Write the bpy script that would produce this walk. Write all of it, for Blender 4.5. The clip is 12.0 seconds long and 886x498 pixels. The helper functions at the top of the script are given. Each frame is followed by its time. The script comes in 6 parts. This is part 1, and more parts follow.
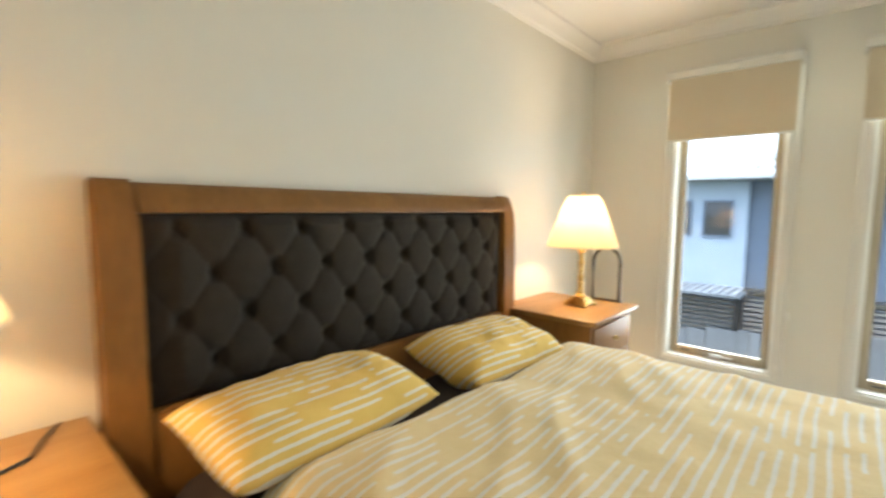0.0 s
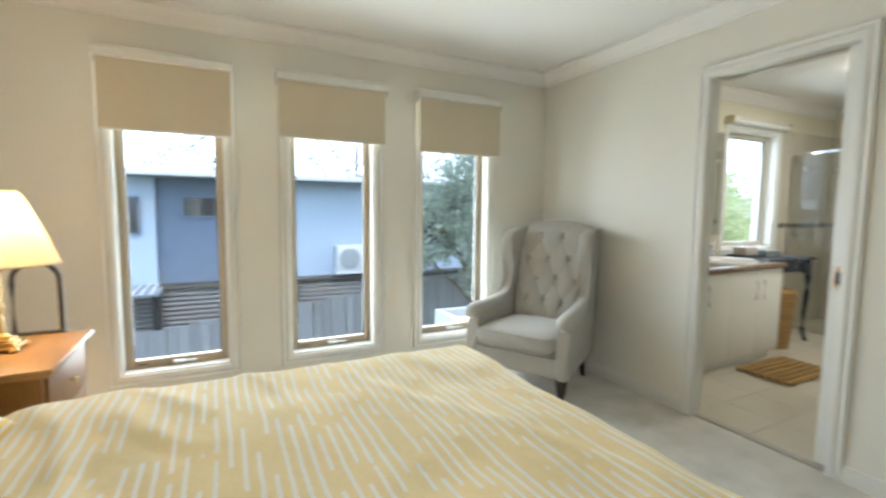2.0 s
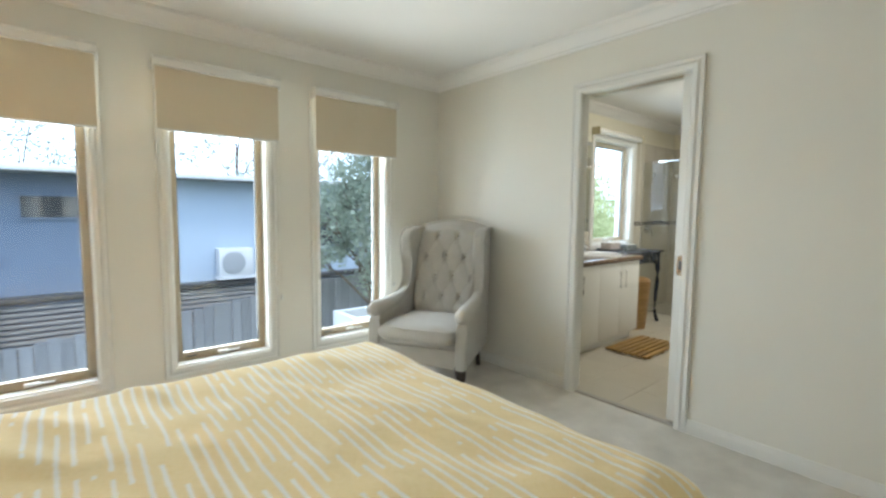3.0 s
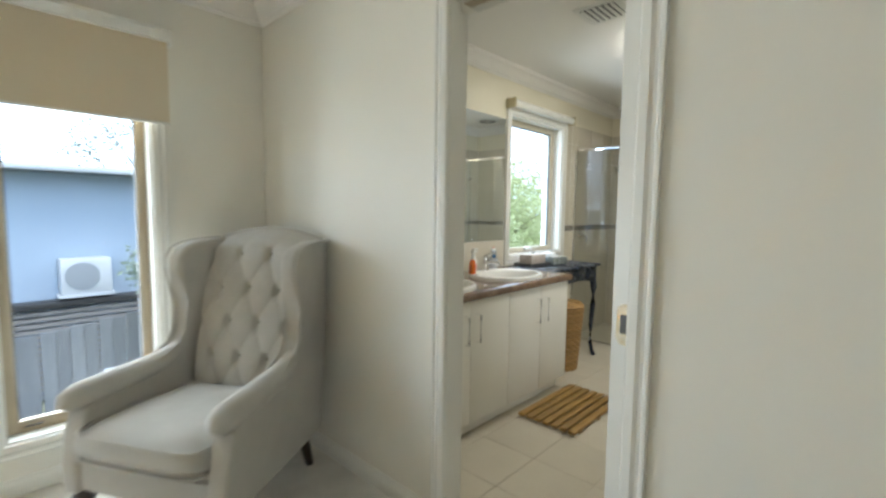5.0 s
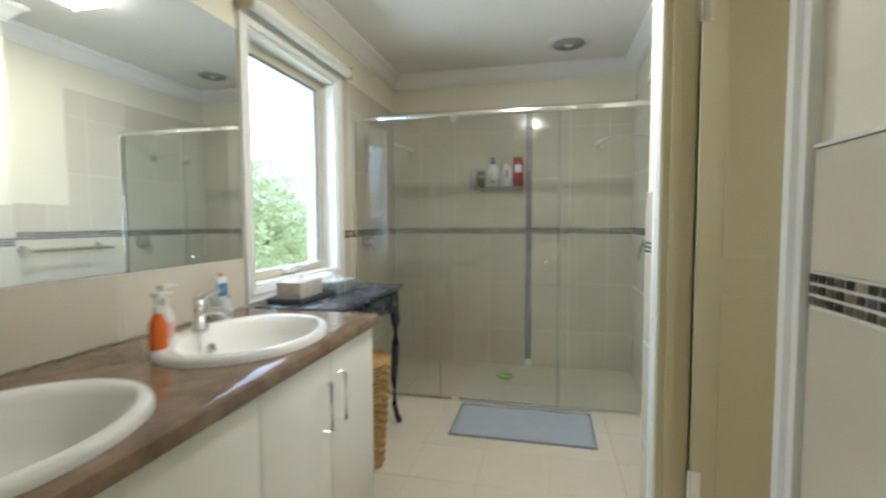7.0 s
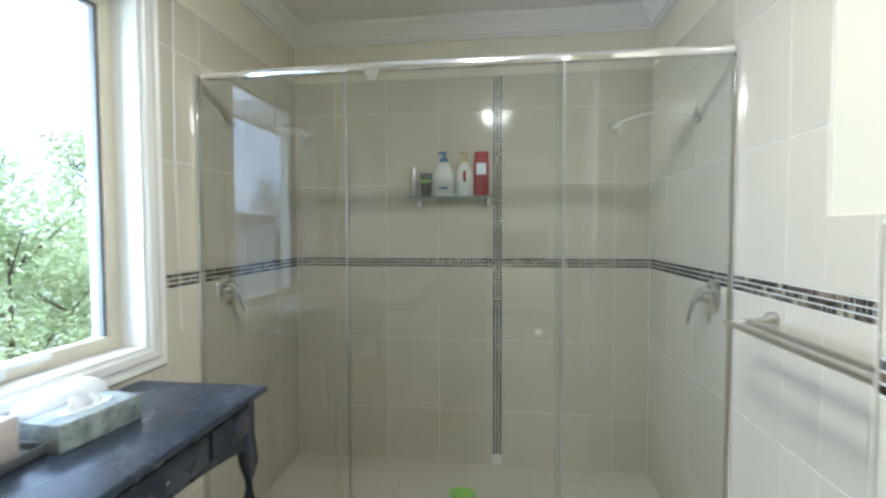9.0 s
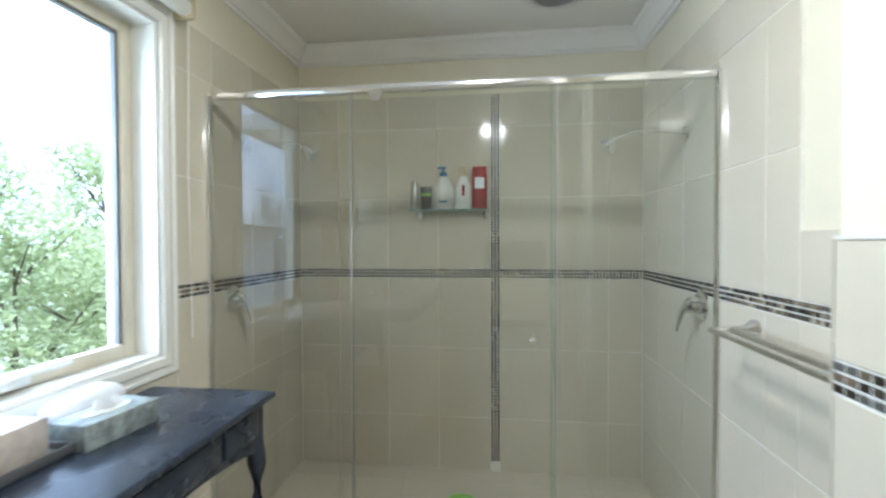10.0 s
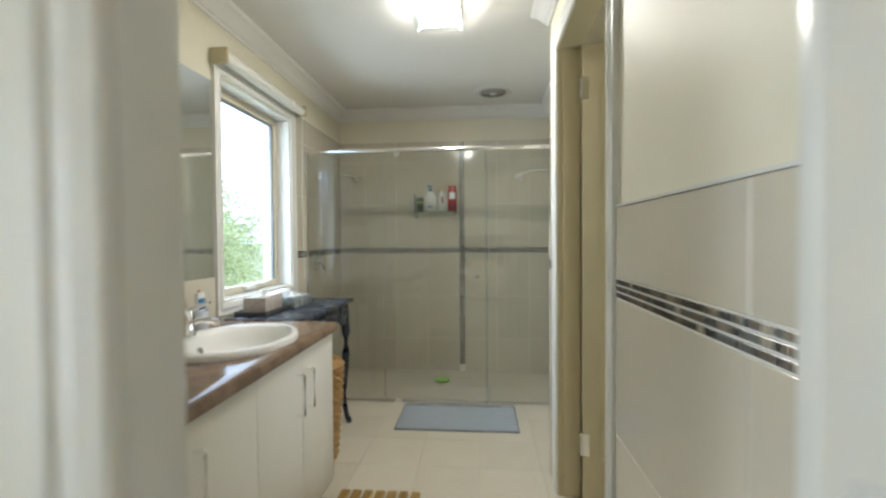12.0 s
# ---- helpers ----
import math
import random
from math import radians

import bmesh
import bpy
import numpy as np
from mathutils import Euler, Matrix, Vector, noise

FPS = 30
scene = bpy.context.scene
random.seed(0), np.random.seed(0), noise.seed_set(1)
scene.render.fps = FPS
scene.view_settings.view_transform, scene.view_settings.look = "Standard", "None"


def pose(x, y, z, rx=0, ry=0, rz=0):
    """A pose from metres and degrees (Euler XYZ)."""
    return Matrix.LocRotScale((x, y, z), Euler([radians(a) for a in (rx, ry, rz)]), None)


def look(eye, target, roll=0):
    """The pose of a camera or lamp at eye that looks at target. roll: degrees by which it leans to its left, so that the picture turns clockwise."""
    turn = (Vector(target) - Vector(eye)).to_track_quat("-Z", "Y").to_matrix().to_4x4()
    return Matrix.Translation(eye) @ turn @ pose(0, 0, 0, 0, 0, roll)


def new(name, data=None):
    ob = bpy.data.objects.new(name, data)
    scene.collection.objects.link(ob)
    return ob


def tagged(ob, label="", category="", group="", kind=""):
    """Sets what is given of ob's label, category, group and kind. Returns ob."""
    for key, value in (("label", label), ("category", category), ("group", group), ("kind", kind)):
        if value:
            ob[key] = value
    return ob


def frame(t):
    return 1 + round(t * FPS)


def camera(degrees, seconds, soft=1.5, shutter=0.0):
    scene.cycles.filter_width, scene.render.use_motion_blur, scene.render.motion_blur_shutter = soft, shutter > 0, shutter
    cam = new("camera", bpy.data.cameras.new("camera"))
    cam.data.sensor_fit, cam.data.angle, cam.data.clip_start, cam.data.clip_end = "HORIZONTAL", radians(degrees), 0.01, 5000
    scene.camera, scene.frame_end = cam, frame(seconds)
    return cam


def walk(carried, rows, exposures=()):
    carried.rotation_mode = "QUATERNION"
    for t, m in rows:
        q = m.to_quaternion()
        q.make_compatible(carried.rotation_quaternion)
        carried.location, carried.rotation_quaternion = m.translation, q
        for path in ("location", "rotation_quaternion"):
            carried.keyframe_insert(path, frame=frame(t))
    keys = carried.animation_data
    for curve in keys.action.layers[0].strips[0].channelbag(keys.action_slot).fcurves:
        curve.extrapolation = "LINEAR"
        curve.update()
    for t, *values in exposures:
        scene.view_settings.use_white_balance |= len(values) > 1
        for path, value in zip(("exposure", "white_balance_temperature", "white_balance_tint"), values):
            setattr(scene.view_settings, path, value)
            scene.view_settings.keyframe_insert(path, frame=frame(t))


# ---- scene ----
cam = camera(89.1, 12.0, soft=2.5, shutter=0.5)
PATH = [
    (0, (0.691, 0.528, 1.257), (-0.636, 2.013, 1.075), 0.6),
    (0.5, (0.55, 0.732, 1.265), (-0.348, 2.509, 1.082), 0.5),
    (1, (0.434, 0.817, 1.296), (0.175, 2.79, 1.101), 0.5),
    (1.5, (0.386, 0.744, 1.303), (0.795, 2.693, 1.109), 0.6),
    (2, (0.339, 0.658, 1.277), (1.232, 2.439, 1.102), 0.6),
    (2.5, (0.259, 0.629, 1.27), (1.412, 2.255, 1.102), 0.8),
    (2.7, (0.221, 0.622, 1.264), (1.445, 2.195, 1.1), 0.7),
    (4.3, (1.035, 0.905, 1.308), (2.412, 2.35, 1.13), 0.6),
    (4.5, (1.219, 0.991, 1.303), (2.615, 2.413, 1.13), 0.6),
    (5, (1.718, 1.229, 1.29), (3.167, 2.597, 1.124), 0.7),
    (5.5, (2.156, 1.503, 1.226), (3.64, 2.838, 1.105), -0.0),
    (6, (2.469, 1.821, 1.21), (4.102, 2.968, 1.093), -0.0),
    (6.5, (2.726, 2.03, 1.219), (4.553, 2.837, 1.1), -0.3),
    (7, (3.04, 2.122, 1.217), (4.986, 2.568, 1.096), -0.3),
    (7.2, (3.174, 2.141, 1.224), (5.135, 2.514, 1.103), -0.3),
    (8.8, (4.218, 2.243, 1.313), (6.199, 2.504, 1.213), -0.2),
    (9, (4.337, 2.251, 1.317), (6.319, 2.5, 1.235), -0.2),
    (9.5, (4.465, 2.253, 1.329), (6.449, 2.501, 1.279), -0.2),
    (10, (4.258, 2.244, 1.324), (6.243, 2.489, 1.289), -0.2),
    (10.5, (3.896, 2.205, 1.308), (5.88, 2.456, 1.278), -0.3),
    (11, (3.438, 2.151, 1.3), (5.423, 2.398, 1.278), -0.4),
    (11.5, (3.025, 2.09, 1.268), (5.01, 2.327, 1.243), -0.5),
    (12, (2.612, 2.08, 1.244), (4.604, 2.251, 1.2), -0.4),
]
walk(cam, [(t, look(eye, target, roll)) for t, eye, target, roll in PATH],
     exposures=[(0.0, 0.4, 6600, 10), (1.0, 0.36, 6500, 10), (2.5, 0.33, 6200, 10), (4.5, 0.27, 6250, 10), (5.5, 0.27, 6250, 10), (6.5, 0.31, 6200, 10),
                (7.2, 0.46, 6000, 9), (9.0, 0.60, 5680, 9), (10.0, 0.58, 5700, 9), (10.8, 0.50, 5880, 9), (11.5, 0.40, 6150, 10), (12.0, 0.31, 6180, 10)])

# ---- light ----
world = bpy.data.worlds.new("world")
scene.world = world
world.use_nodes = True
wn = world.node_tree
sky = wn.nodes.new("ShaderNodeTexSky")
sky.sky_type, sky.sun_disc = "NISHITA", False
sky.sun_elevation, sky.sun_rotation = radians(63), radians(172)
sky.air_density, sky.dust_density = 1.0, 4.0
wn.nodes["Background"].inputs[1].default_value = 0.13
mixsky = wn.nodes.new("ShaderNodeMix")
mixsky.data_type = "RGBA"
mixsky.inputs[0].default_value = 0.72
mixsky.inputs[7].default_value = (25.0, 30.5, 38.0, 1)
wn.links.new(sky.outputs[0], mixsky.inputs[6])
wn.links.new(mixsky.outputs[2], wn.nodes["Background"].inputs[0])

sun = new("sun", bpy.data.lights.new("sun", "SUN"))
sun.data.energy, sun.data.angle, sun.data.color = 2.0, radians(20), (1.0, 0.96, 0.9)
sun.matrix_world = look((3, -3, 14), (2, 4, 0))


def area(name, eye, target, w, h, watts, color):
    ob = new(name, bpy.data.lights.new(name, "AREA"))
    ob.data.shape, ob.data.size, ob.data.size_y = "RECTANGLE", w, h
    ob.data.energy, ob.data.color = watts, color
    ob.matrix_world = look(eye, target)
    return ob


DAY = (0.89, 0.97, 0.99)
WARM = (1.0, 0.66, 0.35)
WIN_X = (0.09, 1.09, 2.085)
# Added area lamps that boost the sky light at the windows.
for wx in WIN_X:
    area("window_daylight", (wx, 4.34, 1.06), (wx, 0, 1.45), 0.66, 1.5, 32, DAY)
area("window_daylight", (5.24, 4.20, 1.46), (6.75, 1.75, 0.85), 0.66, 1.1, 25, (0.74, 0.89, 1.0))

# Added fill lamp to brighten the toilet room; its source is unseen.
area("window_daylight", (3.85, 0.24, 1.55), (3.9, 2.0, 1.2), 0.66, 0.86, 4, (1.0, 0.93, 0.78))


def bulb(name, p, watts, color, radius=0.03):
    ob = new(name, bpy.data.lights.new(name, "POINT"))
    ob.data.energy, ob.data.color, ob.data.shadow_soft_size = watts, color, radius
    ob.location = p
    return ob


LAMPS = ((-0.46, 3.045), (-0.49, 0.405))
for lx, ly in LAMPS:
    bulb("bedside_bulb", (lx, ly, 1.215), 16, WARM)
area("ceiling_lamp", (4.97, 2.30, 2.386), (4.97, 2.30, 0), 0.19, 0.19, 11, (1.0, 0.96, 0.87))


# ---- materials ----
def surf(name, c1, c2=None, scale=6.0, rough=0.5, bump=0.0, bscale=60.0, metal=0.0, stretch=(1, 1, 1), coat=0.0, sheen=0.0, vary=0.0, mix=0.5, spec=0.5):
    """Principled surface: two colours blended by a coarse and a fine noise, a fine relief, and a change from piece to piece."""
    m = bpy.data.materials.new(name)
    m.use_nodes = True
    n, l = m.node_tree.nodes, m.node_tree.links
    p = n["Principled BSDF"]
    c2 = c2 or tuple(v * 0.88 for v in c1)
    tc = n.new("ShaderNodeTexCoord")
    mp = n.new("ShaderNodeMapping")
    mp.inputs["Scale"].default_value = stretch
    l.new(tc.outputs["Object"], mp.inputs[0])
    big = n.new("ShaderNodeTexNoise")
    big.inputs["Scale"].default_value, big.inputs["Detail"].default_value = scale, 4
    l.new(mp.outputs[0], big.inputs[0])
    fine = n.new("ShaderNodeTexNoise")
    fine.inputs["Scale"].default_value, fine.inputs["Detail"].default_value = bscale, 3
    l.new(mp.outputs[0], fine.inputs[0])
    blend = n.new("ShaderNodeMath")
    blend.operation = "MULTIPLY_ADD"
    blend.inputs[1].default_value = 0.35
    l.new(fine.outputs[0], blend.inputs[0])
    half = n.new("ShaderNodeMath")
    half.operation = "MULTIPLY"
    half.inputs[1].default_value = 0.65
    l.new(big.outputs[0], half.inputs[0])
    l.new(half.outputs[0], blend.inputs[2])
    ramp = n.new("ShaderNodeMapRange")
    ramp.inputs[1].default_value, ramp.inputs[2].default_value = 0.5 - 0.22, 0.5 + 0.22
    l.new(blend.outputs[0], ramp.inputs[0])
    mixc = n.new("ShaderNodeMix")
    mixc.data_type = "RGBA"
    mixc.inputs[6].default_value, mixc.inputs[7].default_value = (*c1, 1), (*c2, 1)
    l.new(ramp.outputs[0], mixc.inputs[0])
    out = mixc.outputs[2]
    if vary:
        oi = n.new("ShaderNodeObjectInfo")
        mr = n.new("ShaderNodeMapRange")
        mr.inputs[3].default_value, mr.inputs[4].default_value = 1 - vary, 1 + vary
        l.new(oi.outputs["Random"], mr.inputs[0])
        hsv = n.new("ShaderNodeHueSaturation")
        l.new(mr.outputs[0], hsv.inputs["Value"])
        l.new(out, hsv.inputs["Color"])
        out = hsv.outputs[0]
    l.new(out, p.inputs["Base Color"])
    rr = n.new("ShaderNodeMapRange")
    rr.inputs[3].default_value, rr.inputs[4].default_value = max(0.02, rough - 0.06), min(1, rough + 0.06)
    l.new(big.outputs[0], rr.inputs[0])
    l.new(rr.outputs[0], p.inputs["Roughness"])
    p.inputs["Metallic"].default_value = metal
    p.inputs["Coat Weight"].default_value = coat
    p.inputs["Sheen Weight"].default_value = sheen
    p.inputs["Specular IOR Level"].default_value = spec
    if bump:
        b = n.new("ShaderNodeBump")
        b.inputs["Strength"].default_value, b.inputs["Distance"].default_value = bump, 0.01
        l.new(fine.outputs[0], b.inputs["Height"])
        l.new(b.outputs[0], p.inputs["Normal"])
    return m


def glass_mat(name, tint=(1, 1, 1), rough=0.0, ior=1.5):
    """Thin clear pane: see-through with a Fresnel reflection."""
    m = bpy.data.materials.new(name)
    m.use_nodes = True
    n, l = m.node_tree.nodes, m.node_tree.links
    n.remove(n["Principled BSDF"])
    tr = n.new("ShaderNodeBsdfTransparent")
    tr.inputs[0].default_value = (*tint, 1)
    gl = n.new("ShaderNodeBsdfGlossy")
    gl.inputs["Roughness"].default_value = rough
    fr = n.new("ShaderNodeFresnel")
    fr.inputs[0].default_value = ior
    mx = n.new("ShaderNodeMixShader")
    l.new(fr.outputs[0], mx.inputs[0])
    l.new(tr.outputs[0], mx.inputs[1])
    l.new(gl.outputs[0], mx.inputs[2])
    l.new(mx.outputs[0], n["Material Output"].inputs[0])
    return m


def glow_mat(name, color, strength):
    m = bpy.data.materials.new(name)
    m.use_nodes = True
    p = m.node_tree.nodes["Principled BSDF"]
    p.inputs["Base Color"].default_value = (*color, 1)
    p.inputs["Emission Color"].default_value = (*color, 1)
    p.inputs["Emission Strength"].default_value = strength
    return m


def shade_mat(name, color):
    """Pleated fabric that lets lamp light through."""
    m = bpy.data.materials.new(name)
    m.use_nodes = True
    n, l = m.node_tree.nodes, m.node_tree.links
    n.remove(n["Principled BSDF"])
    df = n.new("ShaderNodeBsdfDiffuse")
    tl = n.new("ShaderNodeBsdfTranslucent")
    df.inputs[0].default_value = tl.inputs[0].default_value = (*color, 1)
    mx = n.new("ShaderNodeMixShader")
    mx.inputs[0].default_value = 0.29
    l.new(df.outputs[0], mx.inputs[1])
    l.new(tl.outputs[0], mx.inputs[2])
    l.new(mx.outputs[0], n["Material Output"].inputs[0])
    return m


def stripe_mat(name, yellow, white, across, period, fall=0.0):
    """Yellow cotton printed with broken, hand-drawn white dashes. across: 0 or 1, the axis that the dashes are spaced along."""
    m = bpy.data.materials.new(name)
    m.use_nodes = True
    n, l = m.node_tree.nodes, m.node_tree.links
    p = n["Principled BSDF"]
    p.inputs["Roughness"].default_value = 0.9
    p.inputs["Sheen Weight"].default_value = 0.2
    p.inputs["Specular IOR Level"].default_value = 0.1

    def math(op, a, b=None):
        k = n.new("ShaderNodeMath")
        k.operation = op
        for i, v in enumerate((a, b)):
            if v is None:
                continue
            if isinstance(v, (int, float)):
                k.inputs[i].default_value = v
            else:
                l.new(v, k.inputs[i])
        return k.outputs[0]

    tc = n.new("ShaderNodeTexCoord")
    wob = n.new("ShaderNodeTexNoise")
    wob.inputs["Scale"].default_value = 2.6
    l.new(tc.outputs["Object"], wob.inputs[0])
    sx = n.new("ShaderNodeSeparateXYZ")
    l.new(tc.outputs["Object"], sx.inputs[0])
    u, v = (sx.outputs[0], sx.outputs[1]) if across == 0 else (sx.outputs[1], sx.outputs[0])
    u = math("ADD", u, math("MULTIPLY", math("SUBTRACT", wob.outputs[0], 0.5), 0.028))
    u = math("SUBTRACT", u, math("MULTIPLY", sx.outputs[2], fall))
    k = math("DIVIDE", u, period)
    row = math("FLOOR", k)
    f = math("ABSOLUTE", math("SUBTRACT", math("SUBTRACT", k, row), 0.5))
    rnd = n.new("ShaderNodeTexWhiteNoise")
    rnd.noise_dimensions = "1D"
    l.new(row, rnd.inputs["W"])
    dash = n.new("ShaderNodeTexNoise")
    dash.noise_dimensions = "2D"
    dash.inputs["Scale"].default_value, dash.inputs["Detail"].default_value = 1.0, 1.5
    cv = n.new("ShaderNodeCombineXYZ")
    l.new(math("MULTIPLY", v, 4.6), cv.inputs[0])
    l.new(math("MULTIPLY", rnd.outputs[0], 400.0), cv.inputs[1])
    l.new(cv.outputs[0], dash.inputs[0])
    fray = n.new("ShaderNodeTexNoise")
    fray.inputs["Scale"].default_value = 90
    l.new(tc.outputs["Object"], fray.inputs[0])
    width = math("ADD", 0.055, math("MULTIPLY", fray.outputs[0], 0.24))
    line = math("LESS_THAN", f, width)
    on = math("GREATER_THAN", dash.outputs[0], 0.41)
    mask = math("MULTIPLY", line, on)
    tone = n.new("ShaderNodeMix")
    tone.data_type = "RGBA"
    tone.inputs[6].default_value = (*yellow, 1)
    tone.inputs[7].default_value = (yellow[0] * 1.1, yellow[1] * 1.14, yellow[2] * 1.5, 1)
    l.new(fray.outputs[0], tone.inputs[0])
    mixc = n.new("ShaderNodeMix")
    mixc.data_type = "RGBA"
    mixc.inputs[7].default_value = (*white, 1)
    l.new(tone.outputs[2], mixc.inputs[6])
    l.new(mask, mixc.inputs[0])
    l.new(mixc.outputs[2], p.inputs["Base Color"])
    weave = n.new("ShaderNodeTexNoise")
    weave.inputs["Scale"].default_value = 500
    l.new(tc.outputs["Object"], weave.inputs[0])
    crease = n.new("ShaderNodeTexNoise")
    crease.inputs["Scale"].default_value, crease.inputs["Detail"].default_value = 9, 4
    l.new(tc.outputs["Object"], crease.inputs[0])
    b = n.new("ShaderNodeBump")
    b.inputs["Strength"].default_value, b.inputs["Distance"].default_value = 0.35, 0.02
    l.new(math("ADD", crease.outputs[0], math("MULTIPLY", weave.outputs[0], 0.06)), b.inputs["Height"])
    l.new(b.outputs[0], p.inputs["Normal"])
    return m


M_WALL = surf("cream_wall_paint", (0.77, 0.748, 0.672), (0.75, 0.728, 0.652), 3, 0.55, 0.04, 220)
M_BATHWALL = surf("cream_bathroom_paint", (0.77, 0.72, 0.575), (0.75, 0.70, 0.555), 3, 0.5, 0.04, 220)
M_CEIL = surf("ceiling_paint", (0.84, 0.82, 0.78), (0.82, 0.80, 0.76), 2, 0.8, 0.04, 200)
M_TRIM = surf("white_gloss_trim", (0.76, 0.75, 0.70), (0.74, 0.73, 0.68), 5, 0.25, 0.02, 120)
M_CREAM = surf("cream_gloss_trim", (0.59, 0.52, 0.34), (0.56, 0.49, 0.315), 5, 0.25, 0.02, 120)
M_CARPET = surf("beige_carpet", (0.90, 0.865, 0.785), (0.66, 0.625, 0.55), 5.5, 0.95, 0.9, 260, spec=0.1)
M_TIMBER = surf("tan_window_frame", (0.40, 0.325, 0.22), (0.35, 0.28, 0.185), 8, 0.45, 0.05, 90)
M_DARKSEAL = surf("dark_window_seal", (0.03, 0.03, 0.03), None, 8, 0.5)
# Base lightened in place of daylight passing through the blind cloth.
M_BLIND = surf("tan_blind_fabric", (0.64, 0.56, 0.42), (0.61, 0.53, 0.39), 4, 0.85, 0.15, 500)
M_OAK = surf("honey_wood", (0.29, 0.142, 0.038), (0.17, 0.077, 0.019), 3, 0.5, 0.04, 40, stretch=(1.5, 1.5, 0.4), spec=0.3)
M_OAKTOP = surf("honey_wood_top", (0.34, 0.195, 0.068), (0.25, 0.13, 0.04), 2.5, 0.42, 0.03, 30, stretch=(6, 1, 6), coat=0.06)
M_BROWNFAB = surf("brown_tufted_fabric", (0.027, 0.0195, 0.0115), (0.019, 0.0138, 0.008), 20, 0.9, 0.25, 600, sheen=0.06)
M_SHEET = surf("dark_brown_sheet", (0.045, 0.032, 0.03), (0.035, 0.025, 0.024), 8, 0.9, 0.2, 300)
M_DUVET = stripe_mat("yellow_striped_duvet", (0.81, 0.66, 0.32), (0.88, 0.86, 0.79), 0, 0.032)
M_PILLOW = stripe_mat("yellow_striped_pillow", (0.80, 0.56, 0.14), (0.86, 0.83, 0.74), 0, 0.032, 0.9)
M_LINEN = surf("grey_linen", (0.49, 0.47, 0.42), (0.43, 0.41, 0.365), 12, 0.9, 0.3, 500, sheen=0.3)
M_BUTTON = surf("grey_button", (0.26, 0.24, 0.20), None, 12, 0.9, 0.2, 300)
M_DARKWOOD = surf("dark_leg_wood", (0.03, 0.016, 0.01), (0.02, 0.01, 0.006), 8, 0.3, 0.02, 60)
M_BRASS = surf("worn_brass", (0.72, 0.52, 0.22), (0.55, 0.38, 0.14), 30, 0.28, 0.05, 120, metal=1.0)
M_SHADE = shade_mat("cream_lampshade", (0.84, 0.72, 0.49))
M_CHROME = surf("chrome", (0.90, 0.90, 0.91), (0.86, 0.86, 0.87), 10, 0.12, 0.0, metal=1.0)
M_BLACKMETAL = surf("black_metal", (0.02, 0.017, 0.013), None, 10, 0.35)
M_GLASS = glass_mat("window_glass", (0.93, 0.95, 0.97))
M_SHOWERGLASS = glass_mat("shower_glass", (0.92, 0.95, 0.925), ior=1.85)
M_TILE = surf("beige_wall_tile", (0.63, 0.58, 0.475), (0.60, 0.55, 0.445), 6, 0.10, 0.01, 60, vary=0.03)
M_GROUT = surf("pale_grout", (0.84, 0.82, 0.76), None, 30, 0.85)
M_FLOORTILE = surf("cream_floor_tile", (0.63, 0.58, 0.47), (0.59, 0.54, 0.435), 5, 0.22, 0.02, 50, vary=0.03)
M_VANITY = surf("white_cabinet", (0.80, 0.78, 0.71), (0.78, 0.76, 0.69), 4, 0.3, 0.01, 80)
M_STONE = surf("brown_laminate_top", (0.30, 0.20, 0.13), (0.12, 0.075, 0.05), 16, 0.12, 0.01, 120)
M_CERAMIC = surf("white_ceramic", (0.85, 0.84, 0.80), (0.84, 0.83, 0.79), 3, 0.07)
# Blue lift in this black base stands in for sky reflected in the gloss.
M_NAVY = surf("black_painted_wood", (0.032, 0.042, 0.065), (0.018, 0.023, 0.034), 10, 0.27, 0.05, 60)
M_WICKER = surf("wicker", (0.46, 0.28, 0.10), (0.28, 0.15, 0.045), 40, 0.6, 0.2, 120, vary=0.15)
M_TEAK = surf("teak_slat", (0.38, 0.23, 0.065), (0.24, 0.135, 0.032), 6, 0.45, 0.1, 60, stretch=(1, 8, 8), vary=0.12)
M_BATHMAT = surf("blue_grey_mat", (0.42, 0.465, 0.51), (0.37, 0.415, 0.46), 10, 0.95, 0.8, 180)
M_MIRROR = surf("mirror_silver", (0.90, 0.92, 0.90), (0.90, 0.92, 0.90), 2, 0.02, metal=1.0)
M_MIRROR.node_tree.nodes["Principled BSDF"].inputs["Roughness"].default_value = 0.0
for link in list(M_MIRROR.node_tree.links):
    if link.to_socket.name == "Roughness":
        M_MIRROR.node_tree.links.remove(link)
M_LIGHTGLASS = glow_mat("lit_frosted_glass", (1.0, 0.95, 0.85), 32.0)
M_RENDER_W = surf("white_rendered_wall", (0.31, 0.38, 0.46), (0.295, 0.365, 0.445), 2, 0.8, 0.05, 60)
M_RENDER_G = surf("grey_rendered_wall", (0.11, 0.145, 0.20), (0.10, 0.135, 0.19), 2, 0.8, 0.05, 60)
M_ROOF = surf("grey_sheet_roof", (0.16, 0.18, 0.20), None, 3, 0.5, 0.05, 40)
M_GUTTER = surf("pale_gutter", (0.48, 0.50, 0.52), None, 3, 0.4)
M_FENCE = surf("weathered_paling", (0.20, 0.21, 0.23), (0.13, 0.138, 0.155), 7, 0.9, 0.4, 60, stretch=(4, 4, 0.5), vary=0.13)
M_SLAT = surf("weathered_slat", (0.23, 0.22, 0.21), (0.17, 0.16, 0.155), 5, 0.8, 0.2, 60)
M_ACWHITE = surf("chalky_white_casing", (0.50, 0.52, 0.54), None, 6, 0.5)
M_DARKGLASS = surf("dark_window_pane", (0.03, 0.035, 0.04), None, 3, 0.08)
